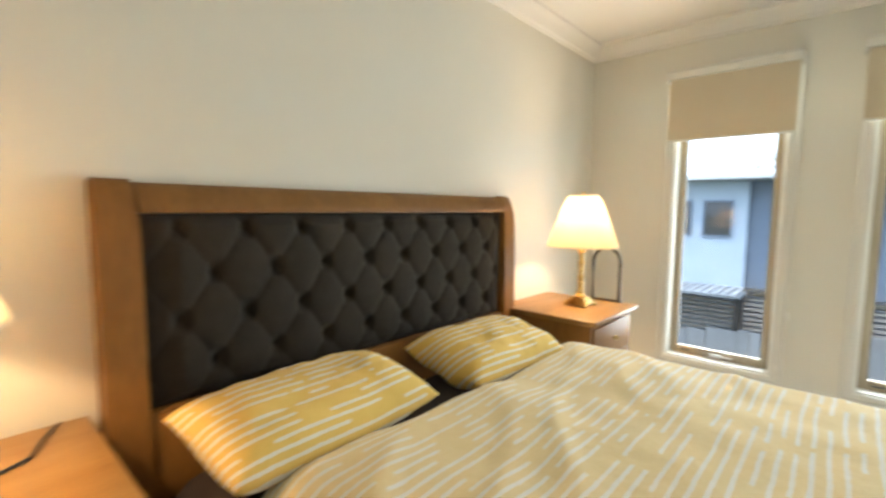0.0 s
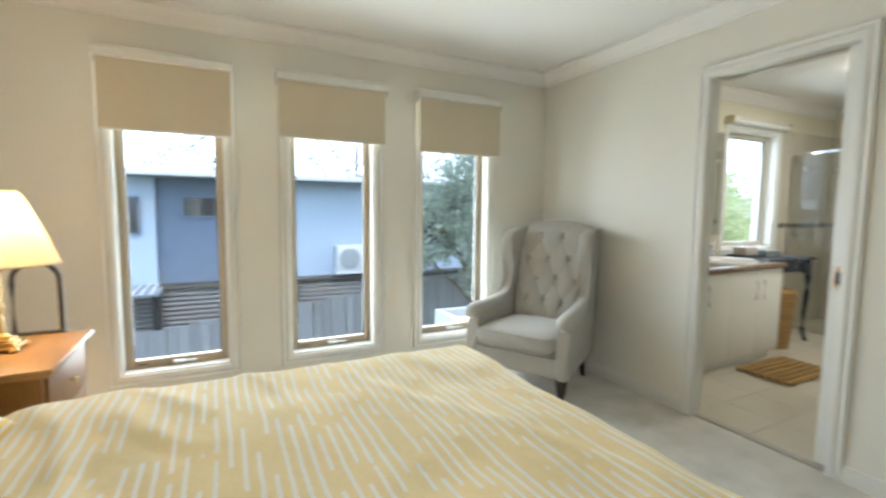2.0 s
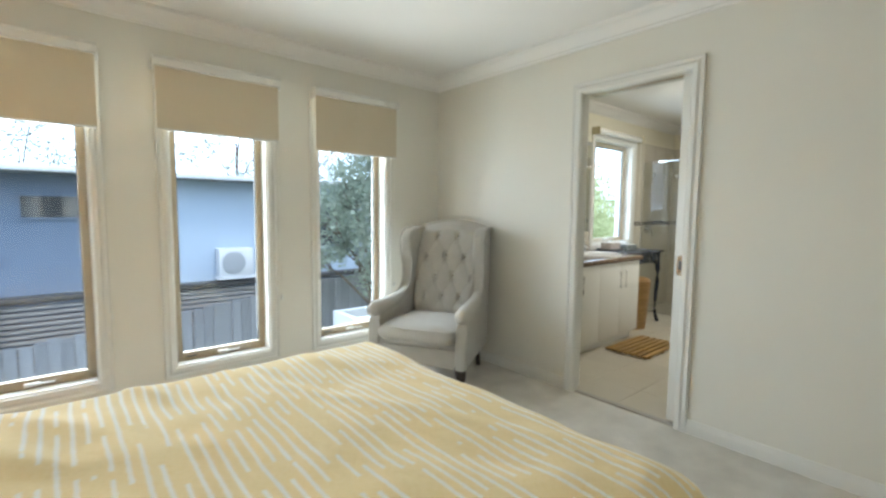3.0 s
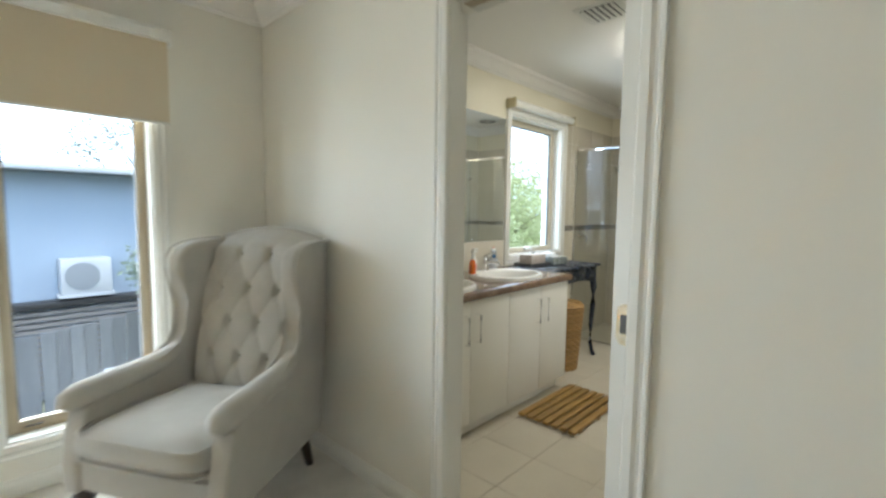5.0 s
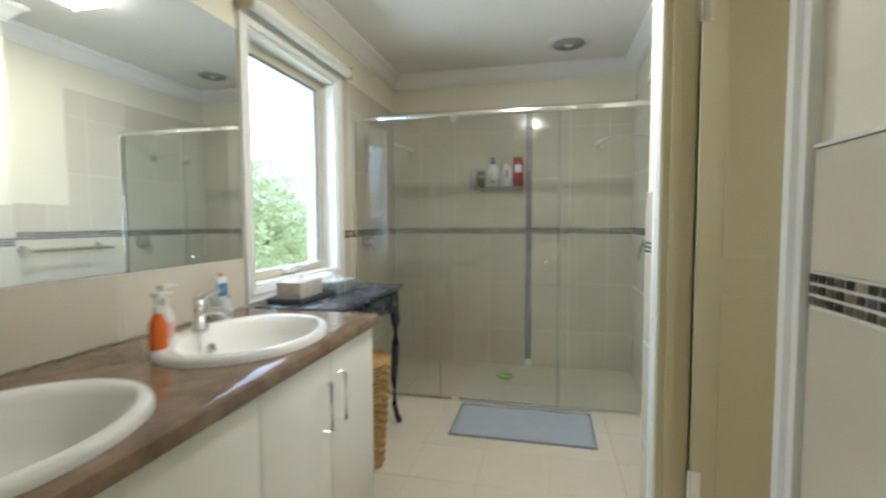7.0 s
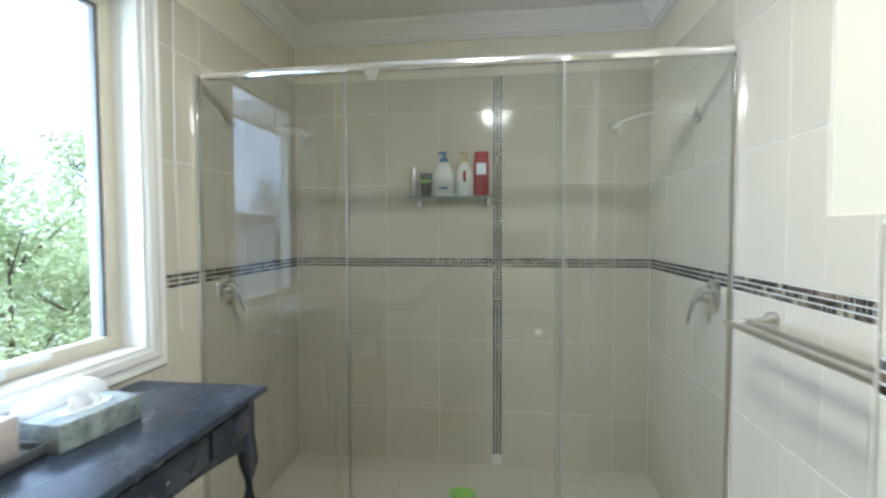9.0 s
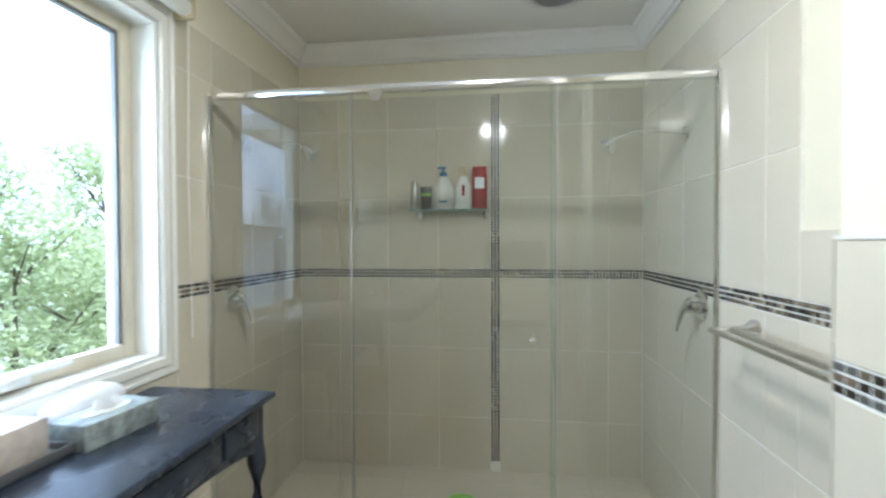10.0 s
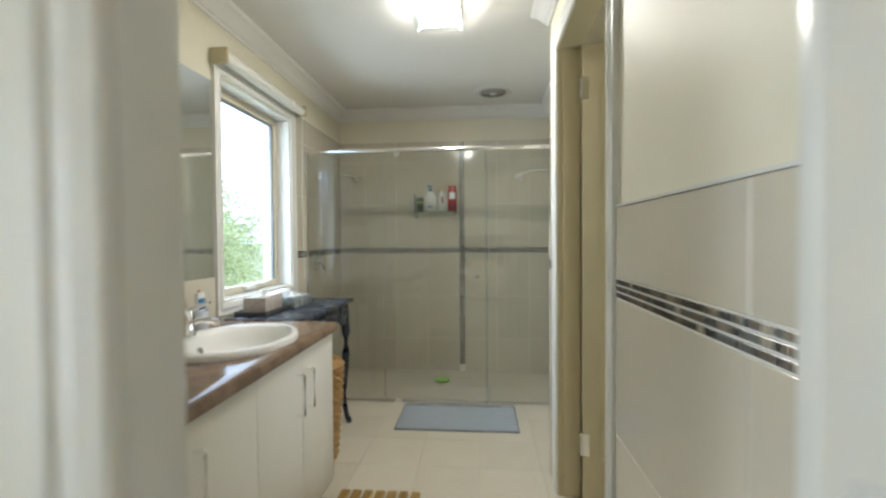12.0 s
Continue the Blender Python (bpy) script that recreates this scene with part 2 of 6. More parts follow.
M_GRASS = surf("lawn", (0.30, 0.30, 0.20), (0.18, 0.20, 0.11), 3, 0.95, 0.8, 60)
M_BARK = surf("bark", (0.14, 0.10, 0.07), (0.08, 0.06, 0.04), 10, 0.9, 0.5, 40)
M_WHITEPL = surf("white_plastic", (0.78, 0.78, 0.74), None, 6, 0.35)
M_GREYPL = surf("grey_plastic", (0.10, 0.10, 0.10), None, 6, 0.4)


def mosaic_mat(name, by_island):
    """Small glass and stone pieces, each of one of a few browns and greys."""
    m = bpy.data.materials.new(name)
    m.use_nodes = True
    n, l = m.node_tree.nodes, m.node_tree.links
    src = n.new("ShaderNodeNewGeometry").outputs["Random Per Island"] if by_island else n.new("ShaderNodeObjectInfo").outputs["Random"]
    cr = n.new("ShaderNodeValToRGB")
    cr.color_ramp.interpolation = "CONSTANT"
    tones = ((0.0, (0.03, 0.022, 0.015)), (0.22, (0.13, 0.10, 0.068)), (0.40, (0.055, 0.042, 0.03)), (0.56, (0.22, 0.175, 0.12)), (0.70, (0.10, 0.10, 0.09)), (0.83, (0.38, 0.33, 0.24)), (0.91, (0.04, 0.032, 0.024)))
    for i, (at, c) in enumerate(tones):
        e = cr.color_ramp.elements[i] if i < 2 else cr.color_ramp.elements.new(at)
        e.position, e.color = at, (*c, 1)
    l.new(src, cr.inputs[0])
    p = n["Principled BSDF"]
    l.new(cr.outputs[0], p.inputs["Base Color"])
    p.inputs["Roughness"].default_value = 0.22
    return m


M_MOSAIC = mosaic_mat("mosaic_piece", False)
M_MOSAIC_BAND = mosaic_mat("mosaic_band", True)


def clear_mat(name, tint):
    m = bpy.data.materials.new(name)
    m.use_nodes = True
    n, l = m.node_tree.nodes, m.node_tree.links
    n.remove(n["Principled BSDF"])
    tr = n.new("ShaderNodeBsdfTransparent")
    tr.inputs[0].default_value = (*tint, 1)
    l.new(tr.outputs[0], n["Material Output"].inputs[0])
    return m


M_CLEAR = clear_mat("clear_glass_body", (0.97, 0.98, 0.98))


def glaze(ob, facing):
    """Gives a pane its reflecting face on one side and clear glass on the others."""
    ob.data.materials.append(M_CLEAR)
    for f in ob.data.polygons:
        f.material_index = 0 if f.normal.dot(Vector(facing)) > 0.5 else 1
    ob.visible_shadow = False
    return ob


# ---- building blocks ----
def box(bm, x0, x1, y0, y1, z0, z1, bevel=0.0, seg=2):
    vs = [bm.verts.new((x, y, z)) for x in (x0, x1) for y in (y0, y1) for z in (z0, z1)]
    fs = [bm.faces.new([vs[i] for i in q]) for q in ((0, 1, 3, 2), (4, 6, 7, 5), (0, 4, 5, 1), (2, 3, 7, 6), (0, 2, 6, 4), (1, 5, 7, 3))]
    if bevel:
        es = list({e for f in fs for e in f.edges})
        bmesh.ops.bevel(bm, geom=es, offset=bevel, segments=seg, profile=0.5, affect="EDGES")
    return bm


def boxed(*a, **k):
    return box(bmesh.new(), *a, **k)


def lathe(bm, profile, center=(0, 0), steps=24, ripple=0.0, folds=0, square=0.0):
    """Turned shape from (radius, height) pairs round an upright axis."""
    rings = []
    for r, z in profile:
        ring = []
        for i in range(steps):
            a = 2 * math.pi * i / steps
            rr = r * (1 + ripple * math.cos(folds * a))
            if square:
                rr *= 1 + square * math.cos(4 * a)
            ring.append(bm.verts.new((center[0] + rr * math.cos(a), center[1] + rr * math.sin(a), z)))
        rings.append(ring)
    for a, b in zip(rings, rings[1:]):
        for i in range(steps):
            bm.faces.new((a[i], a[(i + 1) % steps], b[(i + 1) % steps], b[i]))
    for ring, flip in ((rings[0], True), (rings[-1], False)):
        if abs(profile[0 if flip else -1][0]) > 1e-5 and not ripple:
            bm.faces.new(ring[::-1] if flip else ring)
    return bm


def tube(bm, pts, r, steps=8, taper=None):
    """Round bar along a line of points."""
    pts = [Vector(p) for p in pts]
    rings = []
    for i, p in enumerate(pts):
        d = (pts[min(i + 1, len(pts) - 1)] - pts[max(i - 1, 0)]).normalized()
        side = d.cross(Vector((0, 0, 1)))
        if side.length < 1e-3:
            side = d.cross(Vector((1, 0, 0)))
        side.normalize()
        up = side.cross(d)
        rr = taper[i] if taper else r
        rings.append([bm.verts.new(p + rr * (math.cos(a) * side + math.sin(a) * up)) for a in (2 * math.pi * k / steps for k in range(steps))])
    for a, b in zip(rings, rings[1:]):
        for k in range(steps):
            bm.faces.new((a[k], a[(k + 1) % steps], b[(k + 1) % steps], b[k]))
    bm.faces.new(rings[0][::-1])
    bm.faces.new(rings[-1])
    return bm


def prism(bm, poly, axis, lo, hi):
    """A 2D outline pushed along an axis; the outline is in the two other axes, in order."""
    def at(p, q):
        return {"x": (q, p[0], p[1]), "y": (p[0], q, p[1]), "z": (p[0], p[1], q)}[axis]
    a = [bm.verts.new(at(p, lo)) for p in poly]
    b = [bm.verts.new(at(p, hi)) for p in poly]
    for i in range(len(poly)):
        j = (i + 1) % len(poly)
        bm.faces.new((a[i], a[j], b[j], b[i]))
    bm.faces.new(a[::-1])
    bm.faces.new(b)
    return bm


def sheet(bm, fn, nu, nv, closed_u=False):
    """Grid of quads from fn(u, v), u and v from 0 to 1."""
    vs = [[bm.verts.new(fn(i / nu, j / nv)) for j in range(nv + 1)] for i in range(nu + (0 if closed_u else 1))]
    for i in range(nu):
        for j in range(nv):
            a, b = vs[i], vs[(i + 1) % len(vs)]
            bm.faces.new((a[j], b[j], b[j + 1], a[j + 1]))
    return bm


def cushion(bm, c, size, n=4.0, pinch=0.0, res=(28, 16), wrinkle=0.0, seed=0.0):
    """Stuffed, rounded slab: a superellipse outline with a domed top and bottom."""
    cx, cy, cz = c
    hx, hy, hz = (s / 2 for s in size)

    def fn(u, v):
        th, ph = 2 * math.pi * u, math.pi * (v - 0.5)
        ct, st, cp, sp = math.cos(th), math.sin(th), math.cos(ph), math.sin(ph)
        e = 2.0 / n
        s = lambda w, q: math.copysign(abs(w) ** q, w)
        k = s(cp, 0.5)
        x, y, z = hx * k * s(ct, e), hy * k * s(st, e), hz * s(sp, 0.9)
        if pinch:
            z *= 1 - pinch * (abs(x / hx) ** 4 * 0.5 + abs(y / hy) ** 4 * 0.5)
        if wrinkle:
            z += wrinkle * noise.noise(Vector((x * 7 + seed, y * 7, z * 3)))
            x += wrinkle * 0.6 * noise.noise(Vector((x * 5, y * 5 + seed, 4)))
        return (cx + x, cy + y, cz + z)
    sheet(bm, fn, res[0], res[1], True)
    bmesh.ops.remove_doubles(bm, verts=bm.verts, dist=0.0005)
    return bm


def mesh_of(name, bm, material, smooth=None):
    bmesh.ops.recalc_face_normals(bm, faces=bm.faces)
    me = bpy.data.meshes.new(name)
    if smooth is not None:
        for f in bm.faces:
            f.smooth = True
        for e in bm.edges:
            e.smooth = len(e.link_faces) < 2 or e.calc_face_angle(0) < radians(smooth)
    bm.to_mesh(me)
    bm.free()
    me.materials.append(material)
    return me


def part(name, bm, material, parent=None, label="", smooth=40):
    ob = new(name, mesh_of(name, bm, material, smooth))
    ob.parent = parent
    return tagged(ob, label=label)


def thing(name, label, category, at=(0, 0, 0), group=""):
    ob = new(name)
    ob.empty_display_size = 0.05
    ob.location = at
    return tagged(ob, label=label, category=category, group=group)


def setting(name, bm, material, label, category, smooth=30):
    ob = new(name, mesh_of(name, bm, material, smooth))
    return tagged(ob, label=label, category=category, kind="structure")


def wall_bm(axis, near, far, lo, hi, z0, z1, holes=()):
    """Wall slab across an axis ('x': faces at x = near and far, running along y), with holes (a, b, z0, z1) through it."""
    bm = bmesh.new()
    cuts = sorted({lo, hi, *(v for h in holes for v in h[:2])})
    for a, b in zip(cuts, cuts[1:]):
        spans = sorted((h[2], h[3]) for h in holes if h[0] < (a + b) / 2 < h[1])
        z = z0
        for s, e in [*spans, (z1, z1)]:
            if s > z + 1e-6:
                if axis == "x":
                    box(bm, near, far, a, b, z, s)
                else:
                    box(bm, a, b, near, far, z, s)
            z = e
    bmesh.ops.remove_doubles(bm, verts=bm.verts, dist=0.0001)
    return bm


# ---- structure ----
XL, XD, YW, YS, ZC = -0.815, 2.98, 3.92, -1.05, 2.46      # bedroom: head wall, door wall, window wall, rear wall, ceiling
XD2, XB, YB, YR, YT = 3.13, 6.845, 3.43, 1.715, 1.45        # bathroom: door wall, shower wall, window wall, near side wall, towel wall
XN = 5.03                                                 # end of the near side wall
BWIN = (4.845, 5.715, 0.915, 2.10)
WIN_HALF, WIN_Z = 0.305, (0.235, 2.10)

bm = boxed(XL - 0.12, XD, YS - 0.12, YW, -0.2, 0.0)
setting("floor", bm, M_CARPET, "beige cut-pile carpet with brushed marks", "carpet")
bm = boxed(XD, XB + 0.12, 0.2, YB + 0.2, -0.2, -0.0032)
M_FLOORGROUT = surf("sandy_floor_grout", (0.58, 0.52, 0.42), (0.52, 0.46, 0.37), 20, 0.85)
setting("floor_bathroom", bm, M_FLOORGROUT, "pale grouted bathroom floor under cream tiles", "floor")
setting("ceiling", boxed(XL - 0.12, XD + 0.05, YS - 0.12, YW + 0.2, ZC, ZC + 0.12), M_CEIL, "plain white plaster bedroom ceiling", "ceiling")
setting("ceiling_bathroom", boxed(XD + 0.05, XB + 0.12, 0.2, YB + 0.2, ZC, ZC + 0.12), M_CEIL, "plain white plaster bathroom ceiling", "ceiling")
setting("wall_west", wall_bm("x", XL - 0.12, XL, YS - 0.12, YW, -0.2, ZC), M_WALL, "plain cream painted wall behind the bed", "wall")
setting("wall_south", wall_bm("y", YS - 0.12, YS, XL, XD, -0.2, ZC), M_WALL, "plain cream painted bedroom wall", "wall")
holes = [(w - WIN_HALF, w + WIN_HALF, *WIN_Z) for w in WIN_X]
setting("wall_north", wall_bm("y", YW, YW + 0.2, XL - 0.12, XD2, -0.2, ZC, holes), M_WALL, "cream painted wall with three tall windows", "wall")
OPY, OPZ, OPW = (1.702, 2.395), 2.07, 2.455
setting("wall_east", wall_bm("x", XD, XD2, YS - 0.12, YW, -0.2, ZC, [(OPY[0], OPW, -0.2, OPZ)]), M_WALL, "cream painted wall with an open doorway", "wall")
setting("wall_bathroom_north", wall_bm("y", YB, YB + 0.2, XD2, XB + 0.12, -0.2, ZC, [BWIN]), M_BATHWALL, "cream painted bathroom wall with a wide window", "wall")
setting("wall_bathroom_east", wall_bm("x", XB, XB + 0.12, 0.2, YB, -0.2, ZC), M_BATHWALL, "cream painted wall above the shower tiles", "wall")
TD = (3.925, 4.80, 2.14)
setting("wall_bathroom_south", wall_bm("y", YR - 0.1, YR, XD2, XN, -0.2, ZC, [(TD[0], TD[1], -0.2, TD[2])]), M_BATHWALL, "cream painted side wall with a doorway", "wall")
setting("wall_towel", wall_bm("y", YT - 0.1, YT, XN - 0.1, XB, -0.2, ZC), M_BATHWALL, "cream painted wall beside the shower", "wall")
bm = wall_bm("x", XN - 0.1, XN, YT, YR - 0.1, -0.2, ZC)
setting("wall_return", bm, M_BATHWALL, "cream painted wall return", "wall")
# The opening here is added for the fill lamp; no window is known.
bm = wall_bm("y", 0.2, 0.3, XD2, XN, -0.2, ZC, [(3.5, 4.2, 1.1, 2.0)])
box(bm, XN - 0.1, XN, 0.3, YT - 0.1, -0.2, ZC)
setting("wall_toilet_room", bm, M_BATHWALL, "plain cream wall of the small toilet room", "wall")

# ceiling cornice: a stepped cove along each wall
COVE = [(0, 0), (0.012, 0), (0.018, 0.012), (0.030, 0.016), (0.040, 0.035), (0.055, 0.056), (0.072, 0.070), (0.088, 0.078), (0.092, 0.092), (0.092, 0.1), (0, 0.1)]


def cornice(bm, axis, wall, sign, lo, hi, m0=1, m1=1):
    """Cove along one wall; mitred ends where m0, m1 are 1."""
    def at(o, z, q):
        return (q, wall + sign * o, z) if axis == "x" else (wall + sign * o, q, z)
    a = [bm.verts.new(at(o, ZC - 0.1 + z, lo + m0 * o)) for o, z in COVE]
    b = [bm.verts.new(at(o, ZC - 0.1 + z, hi - m1 * o)) for o, z in COVE]
    for i in range(len(COVE)):
        j = (i + 1) % len(COVE)
        bm.faces.new((a[i], a[j], b[j], b[i]))


bm = bmesh.new()
cornice(bm, "x", YW, -1, XL, XD)
cornice(bm, "x", YS, 1, XL, XD)
cornice(bm, "y", XL, 1, YS, YW)
cornice(bm, "y", XD, -1, YS, YW)
setting("cornice", bm, M_CEIL, "white moulded plaster cornice", "cornice", 25)
bm = bmesh.new()
cornice(bm, "x", YB, -1, XD2, XB)
cornice(bm, "y", XB, -1, YT, YB)
cornice(bm, "x", YT, 1, XN, XB)
cornice(bm, "x", YR, 1, XD2, XN, 1, -1)
cornice(bm, "y", XN, 1, YT, YR, 1, -1)
cornice(bm, "y", XD2, 1, YR, YB)
setting("cornice_bathroom", bm, M_CEIL, "white moulded plaster cornice", "cornice", 25)

# skirting boards
SK = [(0, 0), (0.016, 0), (0.016, 0.05), (0.012, 0.062), (0.008, 0.068), (0.006, 0.08), (0, 0.082)]


def skirting(bm, axis, wall, sign, lo, hi):
    poly = [(wall + sign * o, z) for o, z in SK]
    prism(bm, poly, axis, lo, hi)


bm = bmesh.new()
skirting(bm, "x", YW, -1, XL + 0.017, XD - 0.017)
skirting(bm, "y", XL, 1, YS, YW)
skirting(bm, "y", XD, -1, OPY[1] + 0.068, YW)
skirting(bm, "y", XD, -1, YS, OPY[0] - 0.068)
skirting(bm, "x", YS, 1, XL + 0.017, XD - 0.017)
setting("baseboard", bm, M_TRIM, "white moulded skirting board", "skirting", 25)

# ---- doorway to the bathroom: jambs, architraves, sliding leaf ----
ARCH = [(0, 0), (0, 0.010), (0.006, 0.016), (0.030, 0.019), (0.040, 0.013), (0.052, 0.013), (0.058, 0.018), (0.066, 0.018), (0.068, 0)]


def architrave(bm, axis, wall, sign, a, b, z0, z1, sill=False, width=1.0):
    """Moulded surround of an opening from a to b, z0 to z1, proud of the wall towards sign. Built of mitred sides."""
    def at(q, z, d):
        return (wall + sign * d, q, z) if axis == "x" else (q, wall + sign * d, z)
    def run(p0, p1, n0, n1):
        v0 = [bm.verts.new(at(p0[0] + n0[0] * o * width, p0[1] + n0[1] * o * width, d)) for o, d in ARCH]
        v1 = [bm.verts.new(at(p1[0] + n1[0] * o * width, p1[1] + n1[1] * o * width, d)) for o, d in ARCH]
        for i in range(len(ARCH)):
            j = (i + 1) % len(ARCH)
            bm.faces.new((v0[i], v0[j], v1[j], v1[i]))
        if not sill:
            bm.faces.new(v0)
            bm.faces.new(v1[::-1])
    lowa, lowb = ((-1, -1), (1, -1)) if sill else ((-1, 0), (1, 0))
    run((a, z0), (a, z1), lowa, (-1, 1))
    run((a, z1), (b, z1), (-1, 1), (1, 1))
    run((b, z1), (b, z0), (1, 1), lowb)
    if sill:
        run((b, z0), (a, z0), (1, -1), (-1, -1))


bm = bmesh.new()
architrave(bm, "x", XD, -1, OPY[0], OPY[1], 0.0, OPZ)
setting("trim_doorway", bm, M_TRIM, "white gloss moulded door architrave", "architrave", 25)
bm = bmesh.new()
box(bm, XD - 0.002, XD + 0.05, OPY[1] - 0.004, OPW + 0.004, 0, OPZ)
box(bm, XD + 0.0502, XD2 + 0.002, OPW - 0.012, OPW + 0.004, 0, OPZ)
box(bm, XD - 0.002, XD + 0.05, OPY[0] - 0.02, OPY[0] + 0.004, 0, OPZ)
box(bm, XD + 0.105, XD2 + 0.002, OPY[0] - 0.02, OPY[0] + 0.004, 0, OPZ)
box(bm, XD - 0.002, XD + 0.055, OPY[0] + 0.004, OPY[1] - 0.0042, OPZ - 0.004, OPZ + 0.02)
box(bm, XD + 0.11, XD2 + 0.002, OPY[0] + 0.004, OPY[1] - 0.0042, OPZ - 0.004, OPZ + 0.02)
setting("trim_jamb", bm, M_TRIM, "white painted door jamb with a sliding track", "door jamb", 25)
setting("trim_track", boxed(XD + 0.056, XD + 0.109, OPY[0] + 0.005, OPY[1] - 0.005, OPZ - 0.002, OPZ + 0.03), M_TIMBER, "timber sliding door track", "track")
setting("threshold", boxed(XD + 0.02, XD + 0.06, OPY[0], OPY[1], -0.005, 0.004, bevel=0.002), surf("dull_edge_strip", (0.42, 0.39, 0.34), None, 8, 0.6), "dull carpet edge strip", "threshold")

door = thing("door_1", "white painted sliding door pushed open into its wall pocket", "door", (XD + 0.08, 1.400, 0.0))
door["kind"] = "structure"
part("leaf", boxed(-0.018, 0.018, -0.36, 0.375, 0.008, OPZ + 0.005, bevel=0.003), M_TRIM, door)
for sx in (-1, 1):
    bm = bmesh.new()
    pts = [(0.335 + 0.024 * math.cos(a), 0.962 + 0.038 * (1 if math.sin(a) > 0 else -1) + 0.024 * math.sin(a)) for a in (2 * math.pi * k / 24 for k in range(24))]
    prism(bm, pts, "x", sx * 0.0182, sx * 0.0215)
    pull = part("flush_pull", bm, M_CHROME, door, "chrome flush pull")
    # Raised dark patch in place of a hollow; its colour imitates the shade.
    bm = bmesh.new()
    box(bm, sx * 0.0205, sx * 0.0222, 0.322, 0.348, 0.935, 0.992, bevel=0.0006)
    part("recess", bm, M_GREYPL, pull, "dark patch painted for the shade in the finger pull")
    bm = bmesh.new()
    lathe(bm, [(0.0001, 0.0), (0.007, 0.0), (0.008, 0.003), (0.0001, 0.0035)], steps=12)
    bmesh.ops.rotate(bm, cent=(0, 0, 0), matrix=Matrix.Rotation(radians(90 * sx), 3, "Y"), verts=bm.verts)
    bmesh.ops.translate(bm, vec=(sx * 0.021, 0.335, 0.915), verts=bm.verts)
    part("turn_button", bm, M_CHROME, pull)


# ---- bedroom windows and blinds ----
def window(name, axis_y, cx, half, z0, z1, fixed=None):
    """White lined opening with a tan sash, a clear pane and a winder. The wall face is at axis_y."""
    w = thing(name, "tall narrow window with tan sash and white surround", "window", (cx, axis_y, z0))
    w["kind"] = "structure"
    h = z1 - z0
    bm = bmesh.new()
    architrave(bm, "y", 0, -1, -half + 0.004, half - 0.004, 0.004, h - 0.004, sill=True)
    part("architrave", bm, M_TRIM, w, "white moulded surround", 25)
    bm = bmesh.new()
    t = 0.012
    for a in ((-half + 0.001, -half + t), (half - t, half - 0.001)):
        box(bm, a[0], a[1], 0.001, 0.2, 0.001, h - 0.001)
    box(bm, -half + t, half - t, 0.001, 0.2, 0.001, t)
    box(bm, -half + t, half - t, 0.001, 0.2, h - t, h - 0.001)
    part("reveal", bm, M_TRIM, w, "white window lining")
    y0, y1, s = 0.085, 0.125, 0.042
    bm = bmesh.new()
    i = half - t
    for a, b in ((-i, -i + s), (i - s, i)):
        box(bm, a, b, y0, y1, t, h - t, bevel=0.004)
    box(bm, -i + s, i - s, y0, y1, t, t + s + 0.012, bevel=0.004)
    box(bm, -i + s, i - s, y0, y1, h - t - s, h - t, bevel=0.004)
    part("sash", bm, M_TIMBER, w, "tan painted sash")
    bm = bmesh.new()
    g = i - s
    for a, b in ((-g, -g + 0.006), (g - 0.006, g)):
        box(bm, a, b, y0 + 0.012, y1 - 0.01, t + s + 0.012, h - t - s)
    part("seal", bm, M_DARKSEAL, w, "dark rubber seal")
    pane = part("pane", boxed(-g, g, y0 + 0.018, y0 + 0.022, t + s + 0.012, h - t - s), M_GLASS, w, "clear glass")
    glaze(pane, (0, -1, 0))
    wd = part("winder", boxed(-0.035, 0.035, y0 - 0.022, y0 + 0.002, t + 0.014, t + 0.036, bevel=0.005), M_WHITEPL, w, "white window winder")
    bm = bmesh.new()
    tube(bm, [(0.0, y0 - 0.03, t + 0.03), (0.03, y0 - 0.042, t + 0.034), (0.075, y0 - 0.034, t + 0.03), (0.10, y0 - 0.03, t + 0.03)], 0.006)
    part("crank", bm, M_WHITEPL, wd)
    part("vent_lock", boxed(-g + 0.02, -g + 0.085, y0 - 0.006, y0 + 0.002, t + 0.022, t + 0.032, bevel=0.002), M_GREYPL, w, "small dark sash lock")
    return w


for i, wx in enumerate(WIN_X):
    window("window_%d" % (i + 1), YW, wx, WIN_HALF, *WIN_Z)


def roller_blind(x0, x1, drop, y):
    b = thing("roller_blind", "tan fabric roller blind partly lowered under a white cassette", "blind", ((x0 + x1) / 2, y, 2.13), "bedroom blinds")
    h = (x1 - x0) / 2
    bm = bmesh.new()
    prism(bm, [(-0.037, -0.012), (-0.041, 0.026), (-0.034, 0.044), (0.062, 0.048), (0.062, -0.012)], "x", -h, h)
    part("cassette", bm, M_TRIM, b, "white blind cassette", 25)
    part("fabric", boxed(-h + 0.012, h - 0.012, -0.006, -0.004, drop - 2.13 + 0.012, -0.013), M_BLIND, b, "tan woven fabric")
    part("bottom_bar", boxed(-h + 0.012, h - 0.012, -0.011, 0.001, drop - 2.13, drop - 2.13 + 0.014, bevel=0.003), M_TRIM, b, "pale bottom bar")
    bm = bmesh.new()
    tube(bm, [(h - 0.004, 0.03, -0.02), (h - 0.003, 0.035, -0.7), (h - 0.004, 0.03, -1.35)], 0.0016, 5)
    part("chain", bm, M_WHITEPL, b, "thin white bead chain")
    part("chain_cleat", boxed(h + 0.004, h + 0.022, 0.045, 0.065, -1.53, -1.485, bevel=0.004), M_WHITEPL, b, "small white chain guide")
    for sx in (-1, 1):
        part("bracket", boxed(sx * h - 0.004, sx * h + 0.004, -0.03, 0.064, -0.03, 0.03, bevel=0.002), M_TRIM, b)
    return b


